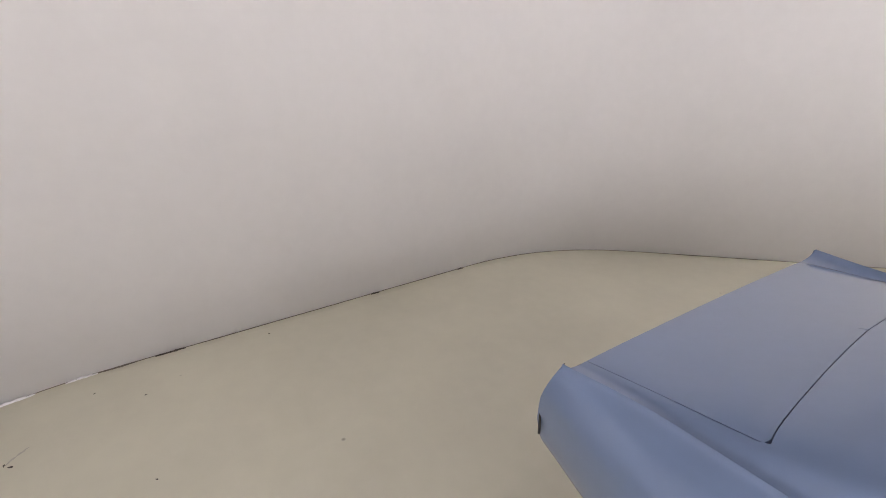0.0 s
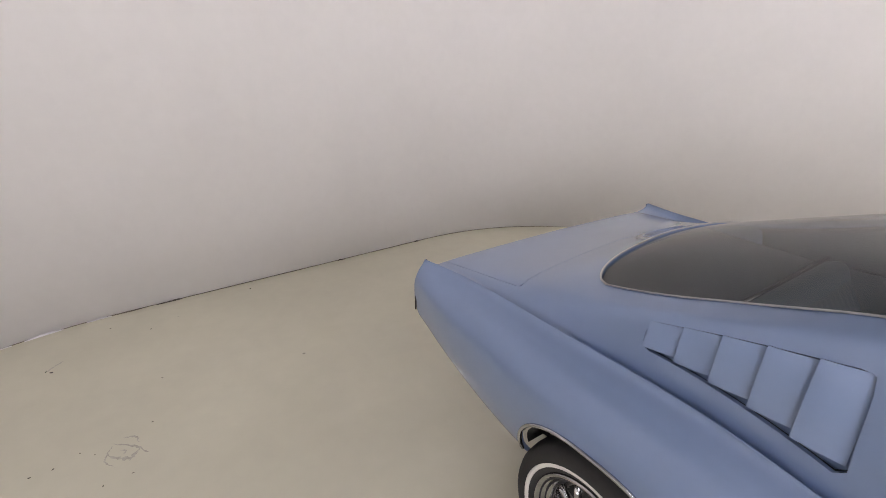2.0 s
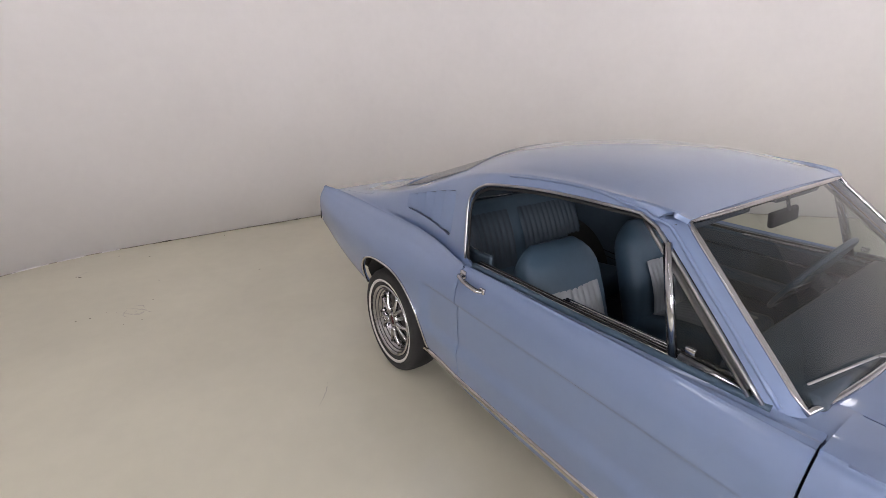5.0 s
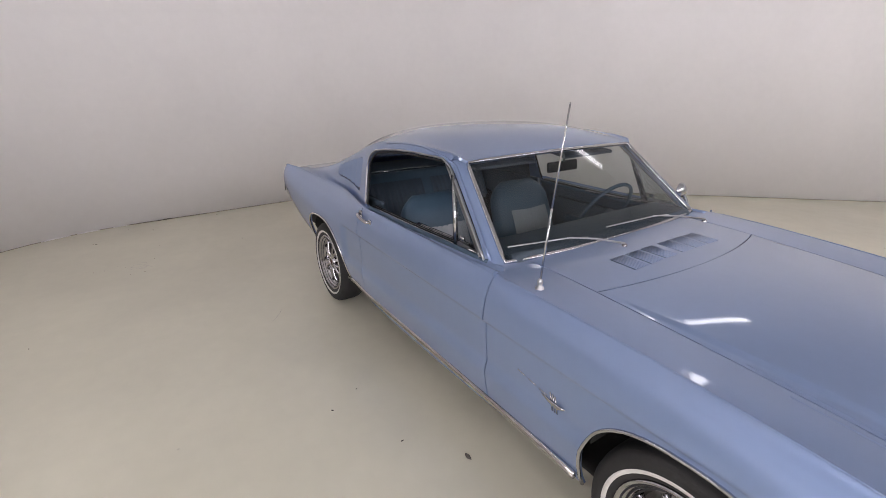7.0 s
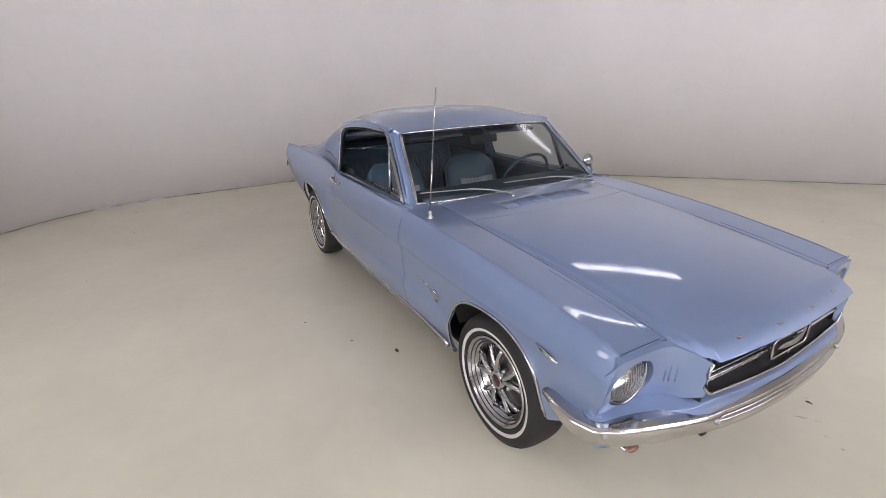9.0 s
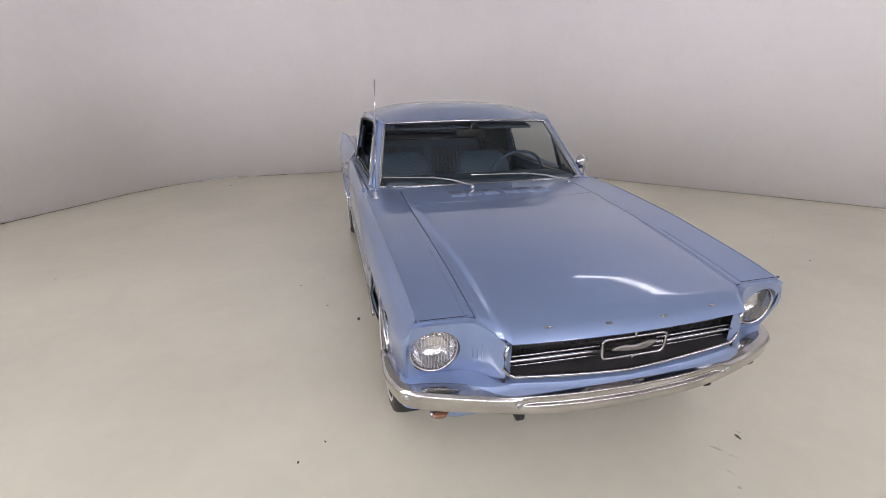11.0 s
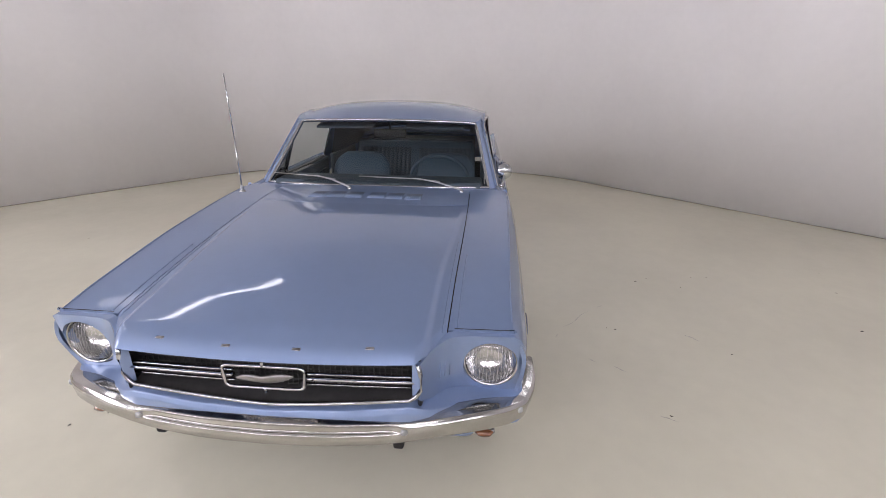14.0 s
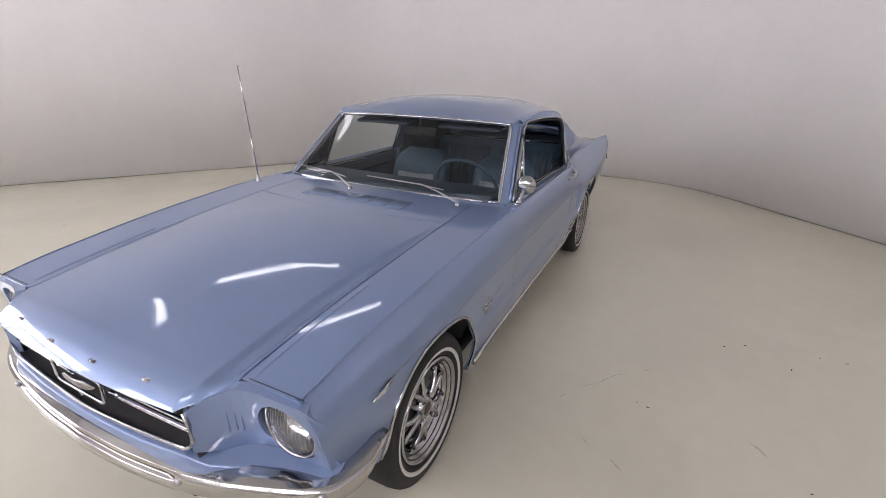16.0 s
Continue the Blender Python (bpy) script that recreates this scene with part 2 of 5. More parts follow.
def panel(fn, us, vs, keep=None, holes=(), metric=(1.0, 0.07), flange=0.014, double=False, core=0.55, right=False):
    """Sheet metal from the surface fn(u, v), trimmed to keep and round the holes, with folded edges.
    double: both halves of the car in one sheet; right: the half at negative y."""
    U, V = np.meshgrid(np.array(us, float), np.array(vs, float), indexing="ij")
    nu, nv = U.shape
    cu, cv = (U[:-1, :-1] + U[1:, 1:]) / 2, (V[:-1, :-1] + V[1:, 1:]) / 2
    ok = np.ones(cu.shape, bool)
    if keep is not None:
        ok &= inside(keep, cu, cv)
    for h in holes:
        ok &= ~inside(h, cu, cv)
    polys = ([keep] if keep is not None else []) + list(holes)
    if polys:
        touch = np.zeros((nu, nv), int)
        total = np.zeros((nu, nv), int)
        for di in (0, 1):
            for dj in (0, 1):
                touch[di:nu - 1 + di, dj:nv - 1 + dj] += ok
                total[di:nu - 1 + di, dj:nv - 1 + dj] += 1
        for i, j in zip(*np.where((touch > 0) & (touch < total))):
            d, (x, y) = min((nearest(p, U[i, j], V[i, j], *metric) for p in polys), key=lambda q: q[0])
            U[i, j], V[i, j] = x, y
    X = fn(U.ravel(), V.ravel()).reshape(nu, nv, 3)
    bm = bmesh.new()
    verts = {}

    def vert(i, j):
        if (i, j) not in verts:
            verts[i, j] = bm.verts.new(X[i, j])
        return verts[i, j]
    for i, j in zip(*np.where(ok)):
        try:
            bm.faces.new((vert(i, j), vert(i + 1, j), vert(i + 1, j + 1), vert(i, j + 1)))
        except ValueError:
            pass
    bmesh.ops.remove_doubles(bm, verts=list(bm.verts), dist=0.0004)
    bm.normal_update()
    s = sum((f.normal.dot(f.calc_center_median() - Vector((f.calc_center_median().x, 0, core))) * f.calc_area() for f in bm.faces))
    if s < 0:
        bmesh.ops.reverse_faces(bm, faces=list(bm.faces))
    if double:
        own = bm.copy()
        flipped(own)
        bm = join(bm, own)
        bmesh.ops.remove_doubles(bm, verts=[v for v in bm.verts if abs(v.co.y) < 0.002], dist=0.003)
    elif right:
        flipped(bm)
    if flange:
        bm.normal_update()
        edges = [e for e in bm.edges if e.is_boundary]
        nor = {v: v.normal.copy() for e in edges for v in e.verts}
        ret = bmesh.ops.extrude_edge_only(bm, edges=edges)
        fresh = [g for g in ret["geom"] if isinstance(g, bmesh.types.BMVert)]
        old = list(nor)
        for v in fresh:
            src = min((e.other_vert(v) for e in v.link_edges if e.other_vert(v) in nor), key=lambda q: (q.co - v.co).length)
            v.co -= nor[src] * flange
        for e in edges:
            e.smooth = False
    return bm


# ---------------------------------------------------------------- the studio room
def room_outline():
    corners = [((-6.12, 1.55), 0.9), ((-0.2, 7.75), 1.2), ((6.2, 7.75), 1.2), ((6.2, -7.1), 1.2), ((-0.3, -7.1), 1.2), ((-5.93, -3.1), 1.1)]
    pts, n = [], len(corners)
    for i, (c, cut) in enumerate(corners):
        c = Vector(c)
        a, b = Vector(corners[i - 1][0]) - c, Vector(corners[(i + 1) % n][0]) - c
        a, b = c + a.normalized() * cut, c + b.normalized() * cut
        for k in range(13):
            t = k / 12
            pts.append(a * (1 - t) ** 2 + c * (2 * t * (1 - t)) + b * t * t)
    return pts


ROOM = room_outline()
HEIGHT = 5.5
LAMP_Z = 3.64


def ring_wall(pts, depth, z0, z1):
    bm = bmesh.new()
    n = len(pts)
    inner, outer = [], []
    for i, p in enumerate(pts):
        d = (pts[(i + 1) % n] - pts[i - 1]).normalized()
        o = Vector((d.y, -d.x))
        if o.dot(p - Vector((0, 0.2))) < 0:
            o = -o
        inner.append((p.x, p.y))
        outer.append((p.x + o.x * depth, p.y + o.y * depth))
    v = [[bm.verts.new((*q, z)) for q in ring] for ring, z in ((inner, z0), (inner, z1), (outer, z1), (outer, z0))]
    for i in range(n):
        j = (i + 1) % n
        for a in range(4):
            b = (a + 1) % 4
            bm.faces.new((v[a][i], v[a][j], v[b][j], v[b][i]))
    bmesh.ops.recalc_face_normals(bm, faces=list(bm.faces))
    return bm


def slab(pts, z0, z1, grow=0.3):
    bm = bmesh.new()
    c = Vector((0, 0.2))
    low = [bm.verts.new((*(p + (p - c).normalized() * grow), z0)) for p in pts]
    top = [bm.verts.new((*(p + (p - c).normalized() * grow), z1)) for p in pts]
    bm.faces.new(top)
    bm.faces.new(low[::-1])
    n = len(pts)
    for i in range(n):
        j = (i + 1) % n
        bm.faces.new((low[i], low[j], top[j], top[i]))
    bmesh.ops.recalc_face_normals(bm, faces=list(bm.faces))
    return bm


floor = thing("floor", slab(ROOM, -0.12, 0.0), FLOOR, "tan epoxy-coated studio floor with dirt specks and scuffs", "floor", kind="structure", smooth=False)
wall = thing("wall_round", ring_wall(ROOM, 0.15, 0.006, HEIGHT), WALL, "seamless off-white painted studio wall with rounded corners", "wall", kind="structure")
ceiling = thing("ceiling", slab(ROOM, HEIGHT, HEIGHT + 0.12), CEIL, "plain grey painted studio ceiling", "ceiling", kind="structure", smooth=False)


def joint_line():
    """The dirty open joint where wall and floor meet, uneven in width."""
    rnd = random.Random(4)
    pts = []
    n = len(ROOM)
    for i in range(n):
        a, b = ROOM[i], ROOM[(i + 1) % n]
        k = max(1, int((b - a).length / 0.12))
        pts += [a.lerp(b, t / k) for t in range(k)]
    bm = bmesh.new()
    rows = []
    c = Vector((0, 0.2))
    for i, p in enumerate(pts):
        o = (c - p).normalized()
        w = 0.0015 + 0.007 * max(0, noise.noise(Vector((i * 0.22, 0, 3)))) + rnd.random() * 0.003
        if rnd.random() < 0.03:
            w += 0.012
        rows.append((bm.verts.new((*(p - o * 0.02), 0.0025)), bm.verts.new((*(p + o * w), 0.0025)), bm.verts.new((*(p - o * 0.02), 0.005 + w * 0.3))))
    for i in range(len(rows)):
        a, b = rows[i], rows[(i + 1) % len(rows)]
        bm.faces.new((a[0], b[0], b[1], a[1]))
        bm.faces.new((a[1], b[1], b[2], a[2]))
    bmesh.ops.recalc_face_normals(bm, faces=list(bm.faces))
    return bm


tagged(thing("trim", joint_line(), DIRT, "thin dirty joint between studio wall and floor", "floor joint", kind="structure", smooth=False))


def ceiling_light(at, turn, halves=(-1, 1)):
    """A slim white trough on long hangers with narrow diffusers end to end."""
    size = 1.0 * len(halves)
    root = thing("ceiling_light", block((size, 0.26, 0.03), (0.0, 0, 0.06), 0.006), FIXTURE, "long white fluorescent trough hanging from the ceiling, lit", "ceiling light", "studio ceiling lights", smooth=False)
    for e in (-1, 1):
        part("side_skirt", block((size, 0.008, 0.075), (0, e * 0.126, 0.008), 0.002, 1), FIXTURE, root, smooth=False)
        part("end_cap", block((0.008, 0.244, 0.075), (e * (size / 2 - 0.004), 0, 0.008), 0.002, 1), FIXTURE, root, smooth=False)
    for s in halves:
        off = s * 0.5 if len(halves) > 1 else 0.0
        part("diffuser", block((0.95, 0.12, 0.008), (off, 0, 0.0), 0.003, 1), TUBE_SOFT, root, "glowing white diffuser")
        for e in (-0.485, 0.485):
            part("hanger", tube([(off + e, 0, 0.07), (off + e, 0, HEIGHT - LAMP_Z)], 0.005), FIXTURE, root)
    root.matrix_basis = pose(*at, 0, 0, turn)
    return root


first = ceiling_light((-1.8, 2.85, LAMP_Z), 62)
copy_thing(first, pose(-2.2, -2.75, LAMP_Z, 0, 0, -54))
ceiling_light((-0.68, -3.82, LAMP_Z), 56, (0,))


def fill_panel(at, turn):
    """An added fill light, out of view: a wide white panel in a frame, high on the wall."""
    root = thing("fill_panel", block((2.2, 0.07, 0.94), (0.0, 0, 0), 0.01), FIXTURE, "wide white fill light panel added out of view, lit", "wall light", "studio light panels", smooth=False)
    for s in (-1, 1):
        part("diffuser", block((1.06, 0.02, 0.88), (s * 0.54, 0.042, 0.0), 0.006, 2), FILL_LIGHT, root, "glowing white diffuser")
    root.matrix_basis = pose(*at, 0, 0, turn)
    return root


# unseen fill panels, added to brighten walls, floor and the car's flank
first_panel = fill_panel((6.16, -5.2, 3.5), 90)
for y in (-2.5, 0.2, 2.9, 5.6):
    copy_thing(first_panel, pose(6.16, y, 3.5, 0, 0, 90))
for x in (2.0, 4.25):
    for z in (2.1, 3.2):
        copy_thing(first_panel, pose(x, -7.06, z, 0, 0, 0))
# one more added fill panel, under the ceiling
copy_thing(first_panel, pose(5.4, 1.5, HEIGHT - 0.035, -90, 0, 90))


# ---------------------------------------------------------------- the car: surfaces
# x runs forward from the front axle, y to the car's left, z up
REAR = np.array([
    # x, crest y z, shoulder y z, sill y z, glass top y z, roof edge y z, roof quarter y z, middle z
    (-3.69, .780, .914, .758, .890, .706, .876, .668, .878, .550, .884, .300, .890, .893),
    (-3.50, .740, .910, .720, .890, .690, .886, .650, .896, .550, .905, .300, .914, .919),
    (-3.27, .724, .906, .709, .886, .686, .893, .643, .924, .550, .947, .300, .968, .980),
    (-3.00, .716, .901, .704, .874, .680, .892, .640, .970, .572, 1.008, .310, 1.072, 1.098),
    (-2.75, .711, .900, .700, .858, .680, .892, .645, 1.035, .583, 1.074, .310, 1.155, 1.190),
    (-2.55, .714, .899, .702, .852, .682, .893, .650, 1.090, .585, 1.140, .310, 1.222, 1.252),
    (-2.30, .745, .894, .732, .857, .714, .898, .660, 1.150, .594, 1.226, .330, 1.295, 1.313),
    (-2.10, .785, .884, .770, .874, .748, .886, .680, 1.203, .610, 1.268, .345, 1.327, 1.341),
    (-1.85, .789, .886, .772, .881, .742, .883, .676, 1.236, .607, 1.294, .360, 1.341, 1.354),
    (-1.55, .788, .886, .771, .883, .738, .885, .662, 1.247, .595, 1.290, .350, 1.326, 1.336),
    (-1.28, .787, .888, .771, .887, .735, .892, .640, 1.231, .580, 1.251, .310, 1.260, 1.263),
    (-0.80, .787, .884, .770, .897, .735, .903, .640, 1.020, .585, 1.050, .300, 1.070, 1.075)])
RT = [table(REAR[:, 0], REAR[:, i]) for i in range(1, 14)]
FRONT = np.array([
    # x, crest y z, inner shoulder y z, hood seam y z
    (-0.90, .787, .890, .768, .898, .580, .895),
    (-0.60, .786, .889, .768, .891, .579, .887),
    (-0.30, .777, .877, .762, .8775, .574, .870),
    (0.00, .767, .858, .753, .858, .566, .848),
    (0.30, .754, .828, .741, .828, .556, .820),
    (0.50, .749, .803, .737, .803, .551, .796),
    (0.66, .748, .772, .737, .773, .547, .774)])
FT = [table(FRONT[:, 0], FRONT[:, i]) for i in range(1, 7)]
FOOT = table([-3.69, -3.56, -3.45, -3.3, -3.13, -3.0, -2.6, -2.3, -0.4, 0.2, 0.36, 0.5, 0.66],
             [.63, .545, .492, .442, .405, .39, .30, .27, .27, .29, .36, .43, .50])
SIDE_S = np.array([0, .06, .15, .30, .45, .60, .72, .85, .92, .97])
BULGE_D = np.array([-.22, .07, .36, .65, .85, .98, 1.0, .82, .58, .31])
BULGE_Q = np.array([.30, .48, .66, .84, .95, 1.0, .95, .66, .36, .10])
WIDE = table([-3.69, -3.5, -3.2, -2.7, -2.1, -1.5, -0.8, -0.3, 0.0, 0.3, 0.5, 0.66], [.815, .835, .848, .851, .847, .844, .843, .842, .838, .826, .812, .792])


def rows_at(x, front):
    """Section points (outer and lower first) at each x: arrays of y and z."""
    t = [f(x) for f in (FT if front else RT)]
    foot = FOOT(x)
    w = ease(-2.0, -2.5, x) + ease(-0.7, 0.1, x)
    ys = [t[0] + (WIDE(x) - t[0]) * (p * (1 - w) + q * w) for p, q in zip(BULGE_D, BULGE_Q)] + [t[0], t[2], t[4]]
    zs = [foot + s * (t[1] - foot) for s in SIDE_S] + [t[1], t[3], t[5]]
    if not front:
        ys += [t[6], t[8], t[10], 0 * x]
        zs += [t[7], t[9], t[11], t[12]]
    return np.array(ys), np.array(zs)


def across(a, v):
    """Catmull-Rom along the section."""
    n = a.shape[0]
    i = np.clip(np.floor(v).astype(int), 0, n - 2)
    t = v - i
    k = np.arange(a.shape[1])
    p1, p2 = a[i, k], a[i + 1, k]
    p0 = np.where(i > 0, a[np.maximum(i - 1, 0), k], 2 * p1 - p2)
    last = a[n - 2, k]
    p0 = np.where(i == 10, p0 + 0.92 * (2 * p1 - p2 - p0), p0)
    p3 = np.where(i < n - 2, a[np.minimum(i + 2, n - 1), k], last if n > 13 else 2 * p2 - p1)
    p3 = np.where(i == 9, p3 + 0.92 * (2 * p2 - p1 - p3), p3)
    return 0.5 * (2 * p1 + (p2 - p0) * t + (2 * p0 - 5 * p1 + 4 * p2 - p3) * t ** 2 + (3 * p1 - p0 - 3 * p2 + p3) * t ** 3)


def surface(x, v, front):
    x, v = np.asarray(x, float), np.asarray(v, float)
    ys, zs = rows_at(x, front)
    y, z = across(ys, v), across(zs, v)
    if not front:
        y = np.where(v > 15, ys[15] * (16 - v), y)
    else:
        z = z + np.where(v > 11, 0.006 * (v - 11) * (12 - v), 0) * ease(0.64, 0.50, x)
    z = z + 0.004 * np.exp(-((v - 10.0) / 0.15) ** 2)
    # the pressed flank: a long cove that starts behind the door and fades out over the front wheel
    deep = 0.020 * ease(0.50, 0.02, x) * ease(-2.335, -2.285, x - 0.09 * (z - 0.6))
    up, low = 0.705 - 0.012 * (x + 1), 0.478
    y = y - np.where(v < 10, deep * ease(up + 0.006, up - 0.012, z) * ease(low - 0.03, low + 0.05, z), 0)
    # the tail leans out below its tip, the nose tucks under
    tail = ease(-3.30, -3.69, x)
    lean = np.interp(z, [.60, .66, .72, .80, .914], [-.025, -.040, -.045, -.035, 0])
    nose = ease(0.30, 0.64, x)
    tuck = np.interp(z, [.48, .56, .66, .75, .80], [-.075, -.045, -.012, 0.0, -.012])
    return np.stack([x + tail * lean + nose * tuck, y, z], 1)


def shell(x, v):
    return surface(x, v, False)


def fender_skin(x, v):
    return surface(x, v, True)


def v_at(x, z, front):
    """The section parameter of the flank at a height."""
    vs = np.linspace(0, 10, 101)
    zz = surface(np.full(101, x), vs, front)[:, 2]
    return float(np.interp(z, zz, vs, left=-1.5, right=10))


def arch(cx, front):
    out = []
    for k in range(49):
        a = math.pi * (1.28 - 1.56 * k / 48)
        ca, sa = math.cos(a), math.sin(a)
        e = 2 / (2.5 if front else (2.9 if ca < 0 else 2.3))
        x = cx + (0.336 if front else 0.343) * math.copysign(abs(ca) ** e, ca)
        z = 0.352 + (0.310 if front else 0.336) * math.copysign(abs(sa) ** e, sa)
        out.append((x, v_at(x, z, front)))
    return [(out[0][0], -2.0)] + out + [(out[-1][0], -2.0)]


ARCH_R, ARCH_F = arch(-2.695, False), arch(0.004, True)
VS = np.concatenate([np.linspace(0, 9.75, 79), [9.82, 9.88, 9.94, 10.0, 10.06, 10.12, 10.18, 10.26], np.linspace(10.4, 12, 9), np.linspace(12.1, 13, 12), np.linspace(13.1, 16, 19)])
VSIDE = VS[VS <= 12.001]

car = tagged(new("car"), "pale blue metallic 1960s fastback coupe with chrome trim", "car")

window_hole = [(-1.0, -3), (-1.0, 13.85), (-1.285, 13.85), (-1.315, 13.35), (-1.35, 13.0), (-2.06, 13.0), (-2.115, 12.97), (-2.15, 12.9), (-2.168, 12.78), (-2.168, 12.65), (-2.115, 12.05), (-2.062, 11.96), (-2.062, -3)]
rear_glass = [(-2.318, 14.02), (-2.336, 14.5), (-2.356, 15.1), (-2.388, 16.0), (-2.388, 17.5), (-3.105, 17.5), (-3.10, 15.6), (-3.085, 15.0), (-3.06, 14.6), (-3.02, 14.32), (-2.98, 14.18), (-2.92, 14.12), (-2.6, 14.08)]
lid_hole = [(-4, 13.0), (-3.262, 13.0), (-3.251, 13.1), (-3.256, 13.5), (-3.262, 14), (-3.270, 14.5), (-3.279, 15), (-3.286, 15.5), (-3.290, 16), (-3.290, 17.5), (-4, 17.5)]
louvre_hole = [(-2.744, 12.97), (-2.31, 12.97), (-2.297, 12.9), (-2.285, 12.24), (-2.295, 12.17), (-2.735, 12.46), (-2.75, 12.55)]

US = np.concatenate([np.arange(-3.69, -2.0, 0.022), np.arange(-2.0, -1.28, 0.03), [-1.28]])
body = part("body_shell", panel(shell, US, VS, holes=[window_hole, rear_glass, lid_hole, louvre_hole, ARCH_R], double=True), PAINT, car)
part("trunk_lid", panel(shell, np.linspace(-3.69, -3.235, 18), VS[VS > 12.9], holes=[[(-3.5, 10), (-3.265, 10), (-3.265, 13.04), (-3.254, 13.1), (-3.2585, 13.5), (-3.2645, 14), (-3.2725, 14.5), (-3.2815, 15), (-3.2885, 15.5), (-3.2925, 16), (-3.2925, 17.5), (-3, 17.5), (-3, 10)], [(-4, 10), (-4, 13.035), (-3, 13.035), (-3, 10)]], double=True, core=0.5), PAINT, car)

US_F = np.linspace(-0.828, 0.612, 64)
US_D = np.linspace(-2.056, -0.834, 44)
VD = np.concatenate([[1.3], VSIDE[VSIDE > 1.4]])
for right in (False, True):
    part("front_fender", panel(fender_skin, US_F, VSIDE, holes=[ARCH_F], right=right), PAINT, car)
    part("rocker_panel", panel(shell, US_D, np.linspace(0, 1.24, 6), right=right), PAINT, car)


# hood: a crowned sheet with a crease along each edge and a beaked front
def hood_skin(p, q):
    p, q = np.asarray(p, float), np.asarray(q, float)
    front = np.where(q > 0.845, 0.742 - (q - 0.845) / 0.155 * 0.108, 0.766 - 0.024 * (q / 0.845) ** 2)
    back = -0.430 - 0.085 * q ** 2
    x = back + p * (front - back)
    seam_y, seam_z = FT[4](x), FT[5](x)
    seam_y = np.where(x > 0.66, 0.547, seam_y)
    crown = np.interp(x, [-0.6, -0.3, 0.1, 0.5, 0.77], [.014, .024, .032, .024, .008])
    run = np.clip((x + 0.5) / 0.75, 0, 1)
    line = 0.975 - 0.075 * run
    crease = 0.010 * ease(-0.52, -0.15, x) * ease(line + 0.022, line - 0.022, q)
    slope = np.where(x > 0.66, (x - 0.66) * 0.30, 0)
    z = seam_z + crown * (1 - q ** 2) + crease - slope
    d = (front - x)
    z = z - 0.022 * np.clip(1 - d / 0.05, 0, 1) ** 2
    return np.stack([x, q * (seam_y - 0.004), z], 1)


PS = np.concatenate([np.linspace(0, 0.9, 44), np.linspace(0.91, 1.0, 12)])
QS = np.concatenate([np.linspace(0, 0.83, 22), np.linspace(0.845, 1, 32)])
hood = part("hood", panel(hood_skin, PS, QS, double=True, flange=0.018), PAINT, car)


def cowl_skin(p, q):
    back = -0.835 - 0.055 * np.abs(q) ** 2.2
    front = -0.435 - 0.085 * q ** 2
    x = front + p * (back - front)
    z = FT[5](x) + (0.019 - 0.008 * p) * (1 - q ** 2)
    return np.stack([x, q * 0.574, z], 1)


cowl = part("cowl", panel(cowl_skin, np.linspace(0, 1, 12), np.linspace(0, 1, 20), double=True), PAINT, car)
for s in (-1, 1):
    for n in range(3):
        y0 = s * (0.062 + 0.103 * n)
        zc = float(cowl_skin(np.array([0.43]), np.array([abs(y0) / 0.574]))[0, 2]) + 0.003
        # dark blue plate stands for the shade inside the intake slots
        part("cowl_vent", block((0.120, 0.090, 0.004), (-0.607, y0, zc - 0.0045), 0.001, 1, (0, 0.6, 0)), VINYL, cowl, "dark plate for the shade in the air intake slots")
        bm = None
        for k in range(8):
            bm = block((0.122, 0.0078, 0.004), (-0.607, y0 - 0.0385 + k * 0.011, zc - 0.0035), 0, 1, (0, 0.6, 0), bm)
        part("vent_rib", bm, PAINT, cowl)

